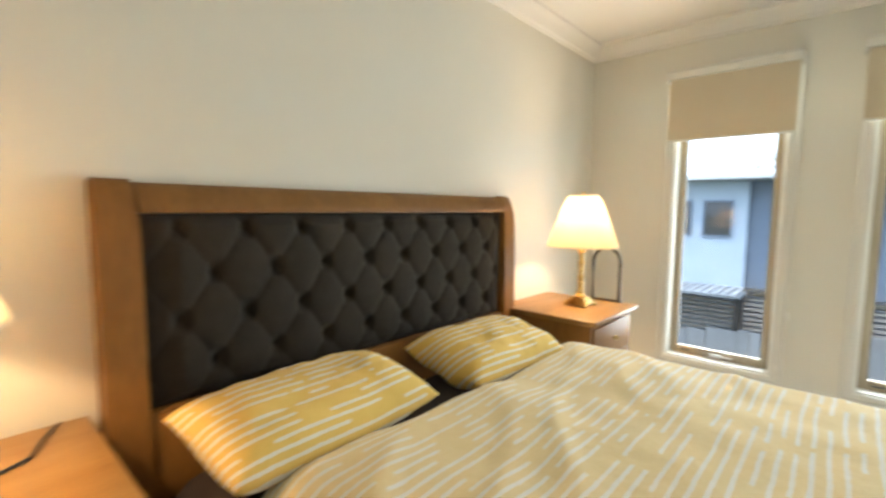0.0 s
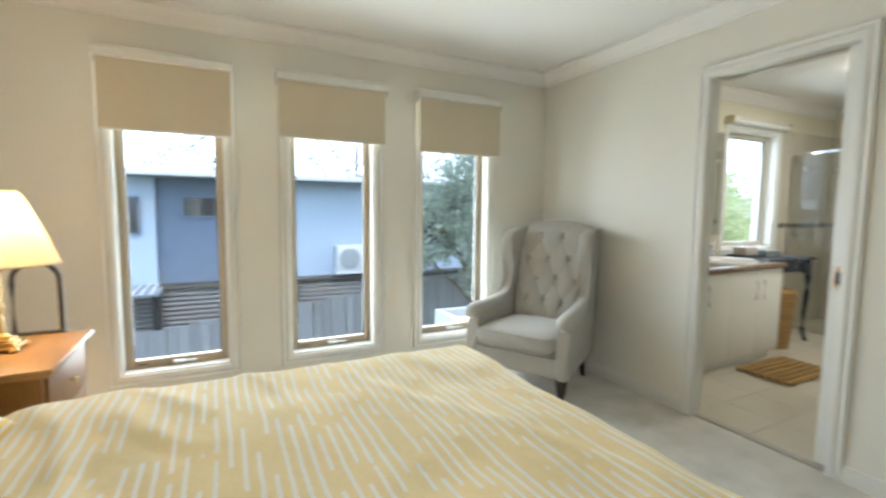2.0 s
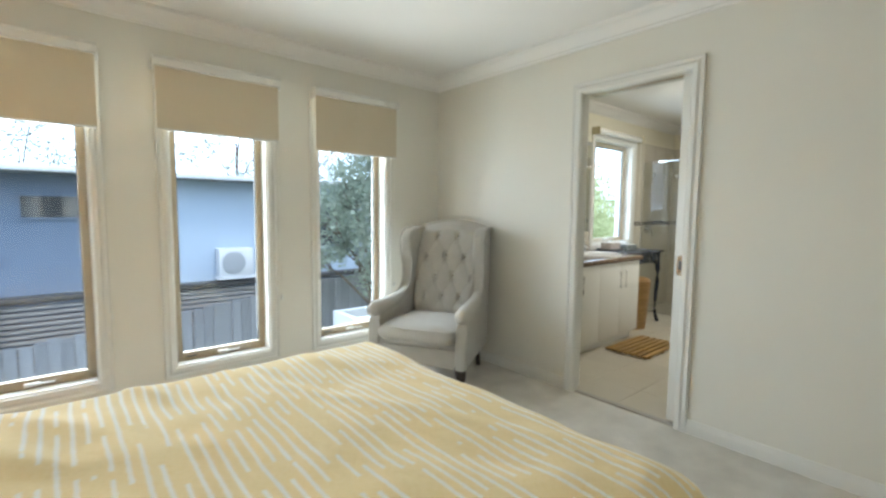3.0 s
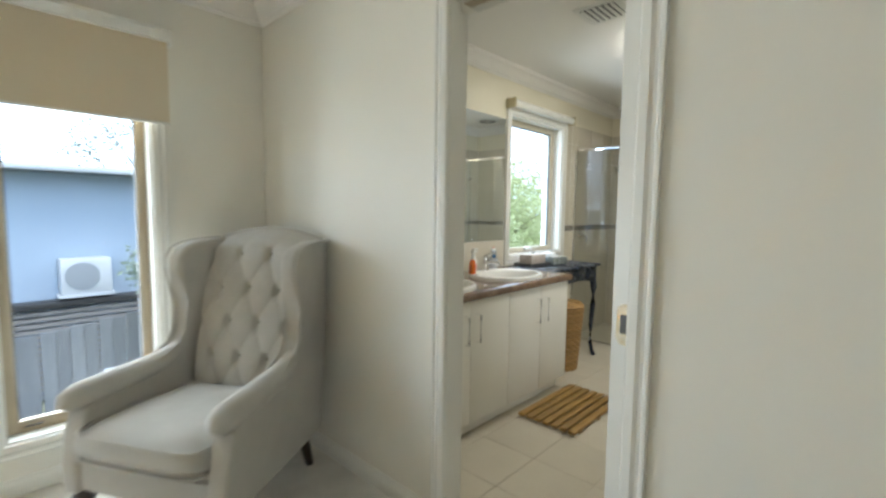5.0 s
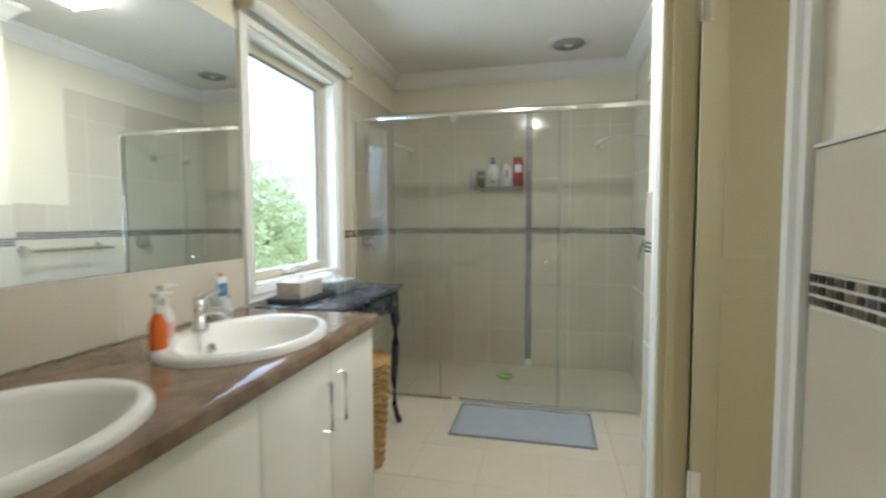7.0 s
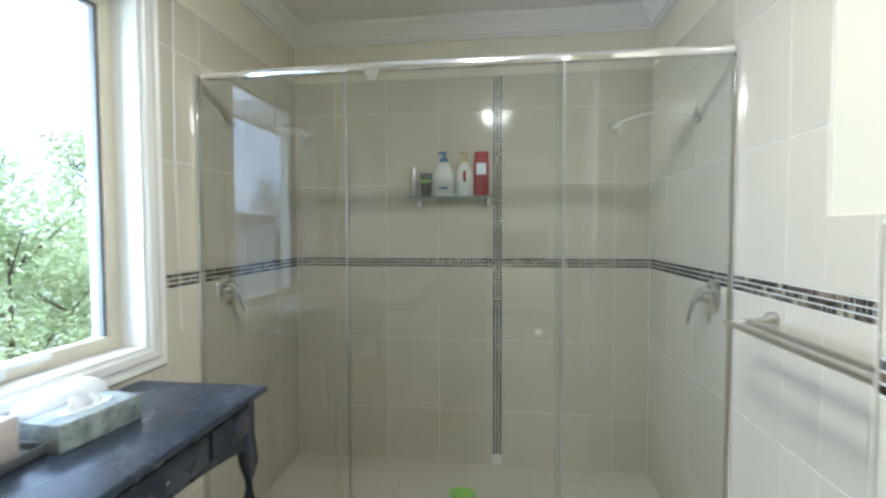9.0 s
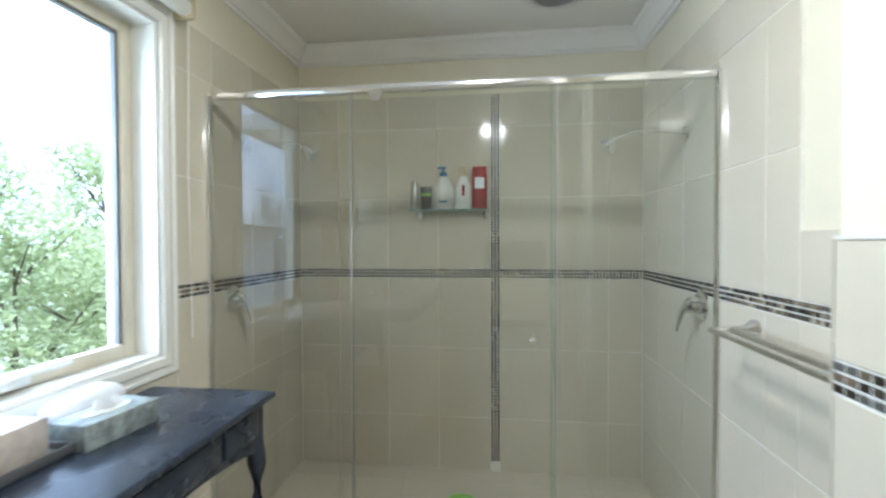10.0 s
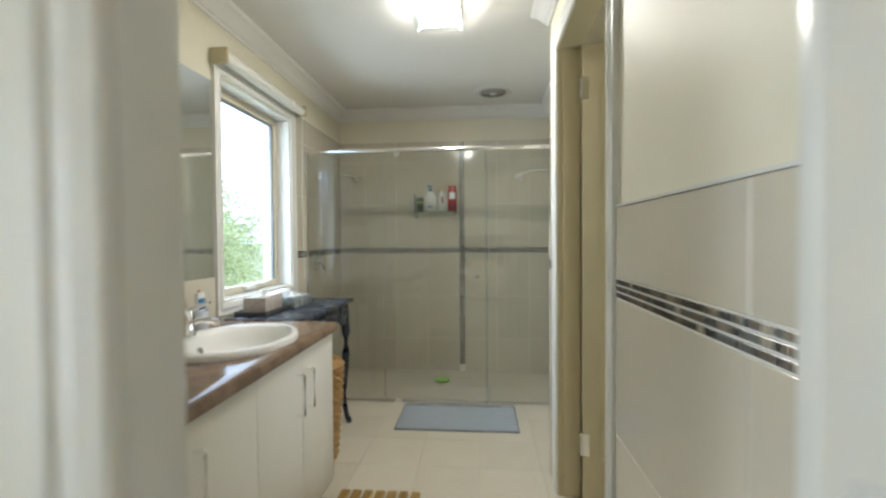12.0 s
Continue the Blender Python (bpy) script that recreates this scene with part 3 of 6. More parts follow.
roller_blind(-0.262, 0.448, 1.712, YW - 0.066)
roller_blind(0.71, 1.468, 1.74, YW - 0.066)
roller_blind(1.724, 2.468, 1.71, YW - 0.066)

# ---- bathroom window ----
def bath_window():
    x0, x1, z0, z1 = BWIN
    w = thing("window_4", "wide bathroom window with white surround and pale sash", "window", ((x0 + x1) / 2, YB, z0))
    w["kind"] = "structure"
    half, h, t, s = (x1 - x0) / 2, z1 - z0, 0.014, 0.045
    bm = bmesh.new()
    architrave(bm, "y", 0, -1, -half + 0.004, half - 0.004, 0.004, h - 0.004, sill=True)
    part("architrave", bm, M_TRIM, w, "white moulded surround", 25)
    bm = bmesh.new()
    for a in ((-half + 0.001, -half + t), (half - t, half - 0.001)):
        box(bm, a[0], a[1], 0.001, 0.2, 0.001, h - 0.001)
    box(bm, -half + t, half - t, 0.001, 0.2, 0.001, t)
    box(bm, -half + t, half - t, 0.001, 0.2, h - t, h - 0.001)
    part("reveal", bm, M_TRIM, w, "white window lining")
    y0, y1, i = 0.09, 0.13, half - t
    bm = bmesh.new()
    for a, b in ((-i, -i + s), (i - s, i)):
        box(bm, a, b, y0, y1, t, h - t, bevel=0.004)
    box(bm, -i + s, i - s, y0, y1, t, t + s, bevel=0.004)
    box(bm, -i + s, i - s, y0, y1, h - t - s, h - t, bevel=0.004)
    part("sash", bm, surf("pale_sash", (0.66, 0.60, 0.47), None, 6, 0.4), w, "pale cream sash")
    g = i - s
    bm = bmesh.new()
    for a, b in ((-g, -g + 0.012), (g - 0.012, g)):
        box(bm, a, b, y0 + 0.012, y1 - 0.008, t + s, h - t - s)
    box(bm, -g + 0.012, g - 0.012, y0 + 0.012, y1 - 0.008, h - t - s - 0.01, h - t - s)
    part("seal", bm, surf("grey_seal", (0.16, 0.16, 0.16), None, 6, 0.5), w, "grey rubber seal")
    pane = part("pane", boxed(-g, g, y0 + 0.018, y0 + 0.022, t + s, h - t - s), M_GLASS, w, "clear glass")
    glaze(pane, (0, -1, 0))
    wd = part("winder", boxed(-0.06, 0.04, y0 - 0.028, y0 + 0.002, t + 0.012, t + 0.04, bevel=0.006), M_WHITEPL, w, "white window winder")
    bm = bmesh.new()
    tube(bm, [(-0.02, y0 - 0.03, t + 0.04), (0.02, y0 - 0.05, t + 0.05), (0.09, y0 - 0.045, t + 0.045), (0.14, y0 - 0.04, t + 0.045)], 0.007)
    part("crank", bm, M_WHITEPL, wd)


bath_window()
b = thing("roller_blind", "white roller blind rolled fully up above the bathroom window", "blind", (5.28, YB - 0.06, 2.17))
bm = bmesh.new()
tube(bm, [(-0.49, 0, 0), (0.49, 0, 0)], 0.032, 16)
part("roll", bm, M_TRIM, b, "rolled white fabric")
for sx in (-1, 1):
    part("bracket", boxed(sx * 0.5 - 0.008, sx * 0.5 + 0.008, -0.036, 0.06, -0.04, 0.04, bevel=0.006), M_CREAM, b, "cream end bracket")
bm = bmesh.new()
tube(bm, [(0.515, 0.0, -0.02), (0.517, 0.01, -0.6), (0.515, 0.0, -1.2)], 0.002, 5)
part("chain", bm, M_WHITEPL, b, "thin white bead chain")

# ---- toilet-room doorway ----
bm = bmesh.new()
architrave(bm, "y", YR, 1, TD[0], TD[1], 0.0, TD[2], width=1.15)
setting("trim_toilet_doorway", bm, M_TRIM, "white gloss moulded door architrave", "architrave", 25)
bm = bmesh.new()
for a, b in ((TD[0] - 0.02, TD[0] + 0.004), (TD[1] - 0.004, TD[1] + 0.02)):
    box(bm, a, b, YR - 0.102, YR + 0.002, 0, TD[2])
box(bm, TD[0] + 0.004, TD[1] - 0.004, YR - 0.102, YR + 0.002, TD[2] - 0.004, TD[2] + 0.02)
for a, b in ((TD[0] + 0.004, TD[0] + 0.014), (TD[1] - 0.014, TD[1] - 0.004)):
    box(bm, a, b, YR - 0.05, YR - 0.02, 0, TD[2] - 0.004)
setting("trim_toilet_jamb", bm, M_CREAM, "cream painted door jamb with a stop", "door jamb", 25)


def panel_door():
    d = thing("door_2", "cream panelled door standing open into the toilet room", "door", (TD[1] - 0.010, YR - 0.108, 0.0))
    d["kind"] = "structure"
    d.rotation_euler = (0, 0, radians(-9))
    bm = boxed(-0.036, 0, -0.66, 0, 0.01, TD[2] - 0.005, bevel=0.002)
    leaf = part("leaf", bm, M_CREAM, d)
    for z0, z1 in ((0.22, 0.95), (1.1, 1.95)):
        for y0, y1 in ((-0.57, -0.36), (-0.30, -0.09)):
            bm = bmesh.new()
            prism(bm, [(y0, z0), (y1, z0), (y1, z1), (y0, z1)], "x", -0.0365, -0.0385)
            box(bm, -0.044, -0.0365, y0 - 0.012, y0, z0 - 0.012, z1 + 0.012)
            box(bm, -0.044, -0.0365, y1, y1 + 0.012, z0 - 0.012, z1 + 0.012)
            box(bm, -0.044, -0.0365, y0, y1, z0 - 0.012, z0)
            box(bm, -0.044, -0.0365, y0, y1, z1, z1 + 0.012)
            part("panel", bm, M_CREAM, leaf)
    for z in (0.28, 1.93):
        bm = bmesh.new()
        tube(bm, [(-0.044, 0.006, z - 0.05), (-0.044, 0.006, z + 0.05)], 0.007)
        box(bm, -0.05, -0.0362, -0.03, 0.0, z - 0.05, z + 0.05)
        part("hinge", bm, M_CHROME, d, "dull metal hinge")


panel_door()

# ---- bedroom: bed ----
def tuft_face(y0, y1, z0, z1, du, dv, puff, oy, oz):
    """Deep-buttoned panel: returns fn(u, v) -> (puff height, y, z) with diamond pleats. Buttons sit on the pleat crossings."""
    def fn(u, v):
        y, z = y0 + (y1 - y0) * u, z0 + (z1 - z0) * v
        p, q = math.pi * ((y - oy) / du + (z - oz) / dv), math.pi * ((y - oy) / du - (z - oz) / dv)
        sp, sq = abs(math.sin(p)), abs(math.sin(q))
        h = puff * (0.36 * (sp * sq) ** 0.35 + 0.64 * min(1.0, (2.2 * (sp * sp + sq * sq)) ** 0.5))
        edge = min(u, 1 - u, v * 0.8, (1 - v) * 0.8)
        return h * min(1.0, 0.25 + edge * 14), y, z
    return fn


def tuft_buttons(y0, y1, z0, z1, du, dv, oy, oz):
    out = []
    for k in range(-20, 40):
        z = oz + k * dv / 2
        if not z0 + 0.03 < z < z1 - 0.03:
            continue
        for n in range(-20, 40):
            y = oy + du * (n + (0.5 if k % 2 else 0.0))
            if y0 + 0.03 < y < y1 - 0.03:
                out.append((y, z))
    return out


bed = thing("bed", "king bed with honey wood sleigh frame and dark buttoned headboard", "bed", (0.3, 1.755, 0.0))
BX, BY = -0.3, -1.755
PROFILE = [(-0.805, 0.0), (-0.715, 0.0), (-0.712, 0.55), (-0.716, 0.95), (-0.722, 1.14), (-0.732, 1.235), (-0.745, 1.285), (-0.764, 1.315), (-0.786, 1.327), (-0.806, 1.322)]
for y0, y1 in ((0.788, 0.888), (2.625, 2.723)):
    bm = prism(bmesh.new(), [(x + BX, z) for x, z in PROFILE], "y", y0 + BY, y1 + BY)
    bmesh.ops.bevel(bm, geom=[e for e in bm.edges if abs(e.verts[0].co.y - e.verts[1].co.y) < 1e-6], offset=0.007, segments=2, affect="EDGES")
    part("post", bm, M_OAK, bed, "curved honey wood post", 35)
TOPR = [(-0.80, 1.235), (-0.730, 1.235), (-0.728, 1.248), (-0.736, 1.265), (-0.748, 1.290), (-0.764, 1.308), (-0.786, 1.319), (-0.80, 1.316)]
part("top_rail", prism(bmesh.new(), [(x + BX, z) for x, z in TOPR], "y", 0.889 + BY, 2.624 + BY), M_OAK, bed, "curved honey wood top rail", 35)
part("lower_rail", boxed(-0.79 + BX, -0.722 + BX, 0.889 + BY, 2.624 + BY, 0.30, 0.672, bevel=0.006), M_OAK, bed, "honey wood lower rail")
HB = (0.889, 2.624, 0.674, 1.233)
DU, DV, OY, OZ = 0.197, 0.272, 0.7845, 0.648
fn = tuft_face(*HB, DU, DV, 0.05, OY, OZ)
bm = bmesh.new()
sheet(bm, lambda u, v: (lambda r: (-0.768 + r[0] + BX, r[1] + BY, r[2]))(fn(u, v)), 260, 88)
panel = part("tufted_panel", bm, M_BROWNFAB, bed, "dark brown deep-buttoned fabric", 80)
bm = lathe(bmesh.new(), [(0.0001, 0), (0.011, 0), (0.010, 0.004), (0.005, 0.007), (0.0001, 0.0075)], steps=10)
bmesh.ops.rotate(bm, cent=(0, 0, 0), matrix=Matrix.Rotation(radians(90), 3, "Y"), verts=bm.verts)
button_mesh = mesh_of("button", bm, M_BROWNFAB, 60)
for y, z in tuft_buttons(*HB, DU, DV, OY, OZ):
    ob = new("button", button_mesh)
    ob.parent = panel
    ob.location = (-0.766 + BX, y + BY, z)
for y0, y1 in ((0.86, 0.90), (2.61, 2.65)):
    part("side_rail", boxed(-0.714 + BX, 1.33 + BX, y0 + BY, y1 + BY, 0.16, 0.40, bevel=0.006), M_OAK, bed, "honey wood side rail")
part("foot_rail", boxed(1.33 + BX, 1.37 + BX, 0.86 + BY, 2.65 + BY, 0.14, 0.42, bevel=0.008), M_OAK, bed, "honey wood foot rail")
for fx, fy in ((1.30, 0.9), (1.30, 2.6)):
    part("leg", boxed(fx + BX, fx + 0.06 + BX, fy - 0.03 + BY, fy + 0.03 + BY, 0.0, 0.16, bevel=0.005), M_OAK, bed)

mat_ = thing("mattress", "thick mattress in a dark brown fitted sheet on the bed", "mattress", (0.3, 1.755, 0.2))
bm = cushion(bmesh.new(), (0.0, 0.0, 0.19), (2.06, 1.76, 0.40), n=14, res=(64, 18))
part("body", bm, M_SHEET, mat_, "dark brown fitted sheet", 60)


def fold(s, a, r):
    """Cloth laid over an edge at a, with an edge radius r: distance out and drop for a length s."""
    if s < a:
        return s, 0.0
    k = (s - a) / r
    if k < math.pi / 2:
        return a + r * math.sin(k), r * (1 - math.cos(k))
    return a + r + 0.02 * math.sin(3 * (k - math.pi / 2)), r + (s - a - r * math.pi / 2)


def duvet_at(u, v):
    lx, ly = -0.28 + 2.08 * u, -1.30 + 2.60 * v
    # round the head edge under itself a little, drop over the foot and both sides
    ox, dx = fold(lx, 1.31, 0.16)
    oy, dy = fold(abs(ly), 0.66, 0.16)
    oy = math.copysign(oy, ly) + 0.015
    drop = (dx ** 1.6 + dy ** 1.6) ** (1 / 1.6)
    x, y, z = ox, 1.755 + oy, 0.645 - min(drop, 0.40)
    head = max(0.0, 1 - u * 16)
    z -= 0.045 * head ** 2
    x -= 0.03 * math.sin(v * 9) * head
    p = Vector((x * 1.0, y * 1.0, 0.0))
    flat = 1.0 if drop < 0.05 else 0.5
    z += flat * (0.012 * noise.noise(p * 2.3) + 0.008 * noise.noise(p * 6.0 + Vector((3, 1, 0))))
    crease = abs(noise.noise(Vector((x * 3.0 + y * 1.6, y * 1.1 - x * 0.6, 7.0))))
    z += flat * 0.014 * max(0.0, 0.22 - crease) / 0.22 * (0.35 + 0.65 * max(0, 1 - u * 2.2))
    if drop > 0.12:
        y += 0.018 * math.sin(x * 13 + 2 * noise.noise(p * 3)) * (1 if ly > 0 else -1) * min(1, drop * 4) * (1 if abs(ly) > 0.7 else 0)
        x += 0.018 * math.sin(y * 12) * min(1, dx * 4)
    return (x - 0.3, y - 1.755, z)


duvet = thing("duvet", "yellow cotton duvet with broken white dashes spread over the bed", "duvet", (0.3, 1.755, 0.0))
ob = part("cover", sheet(bmesh.new(), duvet_at, 150, 150), M_DUVET, duvet, "yellow and white printed cotton", 80)
mod = ob.modifiers.new("thickness", "SOLIDIFY")
mod.thickness, mod.offset = 0.03, -1


def pillow(c, length, turn, tilt, seed):
    p = thing("pillow", "plump yellow pillow with broken white dashes leaning on the headboard", "pillow", c, "pillows on the bed")
    p.rotation_euler = (0, radians(tilt), radians(turn))
    bm = bmesh.new()

    def fn2(side):
        def f(u, v):
            x, y = (u - 0.5) * 2, (v - 0.5) * 2
            k = max(0.0, (1 - abs(x) ** 2.4) * (1 - abs(y) ** 5.5))
            pin = 1.0
            hx, hy = 0.198 * pin * (1 - 0.05 * (1 - y ** 4)), length / 2 * pin * (1 - 0.035 * (1 - x ** 4))
            h = 0.100 * k ** 0.47
            w = noise.noise(Vector((x * 1.7 + seed, y * 2.4, side))) * 0.02 + noise.noise(Vector((x * 6 + seed, y * 7, side))) * 0.007
            return (x * hx, y * hy, side * (h + w * k ** 0.3))
        return f
    sheet(bm, fn2(1), 36, 48)
    sheet(bm, fn2(-1), 36, 48)
    bmesh.ops.remove_doubles(bm, verts=bm.verts, dist=0.002)
    part("case", bm, M_PILLOW, p, "yellow and white printed cotton", 80)
    return p


pillow((-0.445, 1.24, 0.668), 0.68, 3, 6, 1.0)
pillow((-0.41, 2.05, 0.665), 0.59, -3, 6, 5.0)


# ---- bedroom: nightstands and lamps ----
def knob_bm(r=0.014, out=0.024):
    bm = lathe(bmesh.new(), [(0.0001, out), (r * 0.7, out), (r, out * 0.75), (r * 0.85, out * 0.5), (r * 0.4, out * 0.3), (r * 0.4, 0), (0.0001, 0)], steps=12)
    bmesh.ops.rotate(bm, cent=(0, 0, 0), matrix=Matrix.Rotation(radians(90), 3, "Y"), verts=bm.verts)
    return bm


def nightstand(at):
    n = thing("nightstand", "honey wood bedside chest with three drawers and a moulded top", "nightstand", at, "bedside chests")
    part("body", boxed(0.0, 0.56, 0.025, 0.585, 0.06, 0.655, bevel=0.003), M_OAK, n)
    bm = bmesh.new()
    box(bm, -0.005, 0.60, 0.0, 0.61, 0.668, 0.69, bevel=0.006)
    box(bm, -0.003, 0.585, 0.012, 0.598, 0.655, 0.669, bevel=0.004)
    part("top", bm, M_OAKTOP, n, "polished honey wood top")
    bm = boxed(0.0, 0.575, 0.015, 0.595, 0.0, 0.062, bevel=0.006)
    part("plinth", bm, M_OAK, n)
    for z0, z1 in ((0.075, 0.255), (0.267, 0.447), (0.459, 0.64)):
        d = part("drawer", boxed(0.558, 0.574, 0.05, 0.56, z0, z1, bevel=0.005), M_OAK, n, "wooden drawer front")
        bm = knob_bm()
        bmesh.ops.translate(bm, vec=(0.574, 0.305, (z0 + z1) / 2), verts=bm.verts)
        part("knob", bm, M_BRASS, d, "small brass knob")
    return n


nightstand((XL - 0.012 + 0.02, 2.69, 0.0))
nightstand((XL + 0.02, 0.155, 0.0))


def table_lamp(x, y, z):
    l = thing("table_lamp", "lit brass table lamp with a pleated cream bell shade", "lamp", (x, y, z), "bedside lamps")
    bm = bmesh.new()
    box(bm, -0.068, 0.068, -0.068, 0.068, 0.012, 0.026, bevel=0.004)
    box(bm, -0.056, 0.056, -0.056, 0.056, 0.026, 0.040, bevel=0.005)
    box(bm, -0.044, 0.044, -0.044, 0.044, 0.040, 0.052, bevel=0.005)
    base = part("base", bm, M_BRASS, l, "stepped square brass base")
    for sx in (-1, 1):
        for sy in (-1, 1):
            part("foot", lathe(bmesh.new(), [(0.006, 0.0), (0.015, 0.002), (0.018, 0.01), (0.013, 0.018), (0.006, 0.022)], (sx * 0.058, sy * 0.058), 10), M_BRASS, base)
    part("column", lathe(bmesh.new(), [(0.030, 0.052), (0.032, 0.060), (0.020, 0.072), (0.022, 0.082), (0.017, 0.095), (0.016, 0.16), (0.021, 0.168), (0.021, 0.176), (0.016, 0.184), (0.015, 0.24), (0.020, 0.248),
         (0.020, 0.256), (0.014, 0.264), (0.014, 0.305), (0.024, 0.318), (0.027, 0.326), (0.012, 0.334), (0.010, 0.40)], steps=20), M_BRASS, l, "turned brass column")
    bm = bmesh.new()
    prof = [(0.200, 0.352), (0.190, 0.38), (0.176, 0.42), (0.158, 0.47), (0.137, 0.527), (0.113, 0.586), (0.092, 0.63), (0.078, 0.645)]
    lathe(bm, prof, steps=192, ripple=0.012, folds=48)
    sh = part("shade", bm, M_SHADE, l, "pleated cream fabric shade", 60)
    for r, z_ in ((0.202, 0.350), (0.079, 0.645)):
        bm = bmesh.new()
        pts = [(r * math.cos(a), r * math.sin(a), z_) for a in (2 * math.pi * k / 48 for k in range(49))]
        tube(bm, pts, 0.004, 6)
        part("trim_ring", bm, M_BLIND, sh, "stitched fabric edge")
    bm = bmesh.new()
    for k in range(3):
        a = k * 2.094
        tube(bm, [(0, 0, 0.64), (0.077 * math.cos(a), 0.077 * math.sin(a), 0.645)], 0.0018, 5)
    part("spider", bm, M_BRASS, sh)
    part("finial", lathe(bmesh.new(), [(0.003, 0.40), (0.003, 0.648), (0.010, 0.652), (0.008, 0.660), (0.004, 0.668), (0.0005, 0.672)], steps=10), M_BRASS, l, "brass finial")
    return l


for lx, ly in LAMPS:
    table_lamp(lx, ly, 0.69)

hoop = thing("photo_stand", "small dark metal arched stand on the bedside chest", "stand", (-0.405, 3.29, 0.69))
bm = bmesh.new()
pts = [(-0.085, 0, 0.006), (-0.085, 0, 0.24)] + [(-0.085 * math.cos(a), 0, 0.245 + 0.085 * math.sin(a)) for a in (math.pi * k / 12 for k in range(1, 12))] + [(0.085, 0, 0.24), (0.085, 0, 0.006)]
tube(bm, pts, 0.011, 10)
part("arch", bm, M_BLACKMETAL, hoop, "dark bent metal arch")
part("foot_bar", boxed(-0.10, 0.10, -0.02, 0.02, 0.0, 0.010, bevel=0.003), M_BLACKMETAL, hoop)

clth = thing("table_mat", "grey woven mat lying on the bedside chest", "mat", (-0.62, 0.38, 0.692))
part("cloth", boxed(-0.13, 0.17, -0.19, 0.19, 0.0, 0.006, bevel=0.002), surf("grey_woven_mat", (0.30, 0.27, 0.24), (0.24, 0.22, 0.19), 30, 0.9, 0.5, 200), clth)
cord = thing("lamp_cord", "thin dark lamp cord across the bedside chest", "cable", (-0.62, 0.6, 0.692))
part("cord", tube(bmesh.new(), [(-0.16, 0.10, 0.004), (-0.08, 0.06, 0.004), (0.0, 0.03, 0.004), (0.05, -0.05, 0.004), (0.11, -0.17, 0.004)], 0.004, 6), M_BLACKMETAL, cord)


# ---- bedroom: wing chair ----
def wing_chair():
    c = thing("wing_chair", "grey linen wingback armchair with buttoned back and dark legs", "armchair", (2.425, 3.28, 0.0))
    c.rotation_euler = (0, 0, radians(-61))
    # front is local -y
    bm = bmesh.new()
    prism(bm, [(-0.33, -0.36), (0.33, -0.36), (0.33, 0.30), (0.27, 0.36), (-0.27, 0.36), (-0.33, 0.30)], "z", 0.185, 0.345)
    bmesh.ops.bevel(bm, geom=list(bm.edges), offset=0.025, segments=3, affect="EDGES")
    part("seat_base", bm, M_LINEN, c, "grey linen seat rail", 50)
    bm = cushion(bmesh.new(), (0.0, -0.12, 0.405), (0.56, 0.60, 0.16), n=7, res=(56, 18), wrinkle=0.008)
    seat = part("seat_cushion", bm, M_LINEN, c, "loose grey linen seat cushion", 70)
    bm = bmesh.new()
    sup = lambda a, h: (h[0] * math.copysign(abs(math.cos(a)) ** (2 / 7), math.cos(a)), -0.12 + h[1] * math.copysign(abs(math.sin(a)) ** (2 / 7), math.sin(a)))
    for z in (0.355, 0.452):
        tube(bm, [(*sup(2 * math.pi * k / 72, (0.272, 0.292)), z) for k in range(73)], 0.005, 6)
    part("piping", bm, M_LINEN, seat)
    # buttoned back, leaning
    bw0, bw1, zb0, zb1 = 0.25, 0.31, 0.40, 1.13
    fn = tuft_face(0.0, 1.0, 0.0, 1.0, 0.295, 0.41, 0.045, 0.185, 0.24)
    def crown(u):
        return 0.05 * (1 - (2 * u - 1) ** 2)
    def front(u, v):
        h, yy, zz = fn(u, v)
        w = bw0 + (bw1 - bw0) * v
        z = zb0 + (zb1 + crown(u) - zb0) * v
        roll = max(0, v - 0.9) / 0.1
        y = 0.17 + 0.13 * v - h - 0.02 * math.sin(math.pi * v) + 0.05 * roll ** 2
        return ((2 * u - 1) * w, y, z)
    def rear(u, v):
        w = bw0 + (bw1 - bw0) * v
        z = zb0 - 0.2 * (1 - v) + (zb1 + crown(u) - zb0) * v
        return ((2 * u - 1) * w, 0.33 + 0.045 * v, z)
    bm = sheet(bmesh.new(), front, 80, 100)
    back = part("tufted_back", bm, M_LINEN, c, "deep-buttoned grey linen back", 80)
    bm = sheet(bmesh.new(), rear, 20, 20)
    top = [(front(k / 40, 1.0), rear(k / 40, 1.0)) for k in range(41)]
    rows = []
    for a, b in top:
        mid = ((a[0] + b[0]) / 2, (a[1] + b[1]) / 2, max(a[2], b[2]) + 0.022)
        rows.append([bm.verts.new(p) for p in (a, (a[0], a[1] * 0.75 + b[1] * 0.25, mid[2] - 0.006), mid, (a[0], a[1] * 0.25 + b[1] * 0.75, mid[2] - 0.006), b)])
    for a, b in zip(rows, rows[1:]):
        for i in range(4):
            bm.faces.new((a[i], a[i + 1], b[i + 1], b[i]))
    part("outside_back", bm, M_LINEN, c, "plain grey linen outside back", 70)
    bmb = lathe(bmesh.new(), [(0.0001, 0), (0.012, 0), (0.011, 0.005), (0.005, 0.008), (0.0001, 0.009)], steps=10)
    bmesh.ops.rotate(bmb, cent=(0, 0, 0), matrix=Matrix.Rotation(radians(90), 3, "X"), verts=bmb.verts)
    bmesh_button = mesh_of("button", bmb, M_BUTTON, 60)
    for u, v in tuft_buttons(0.0, 1.0, 0.0, 1.0, 0.295, 0.41, 0.185, 0.24):
        if 0.08 < u < 0.92 and 0.15 < v < 0.95:
            ob = new("button", bmesh_button)
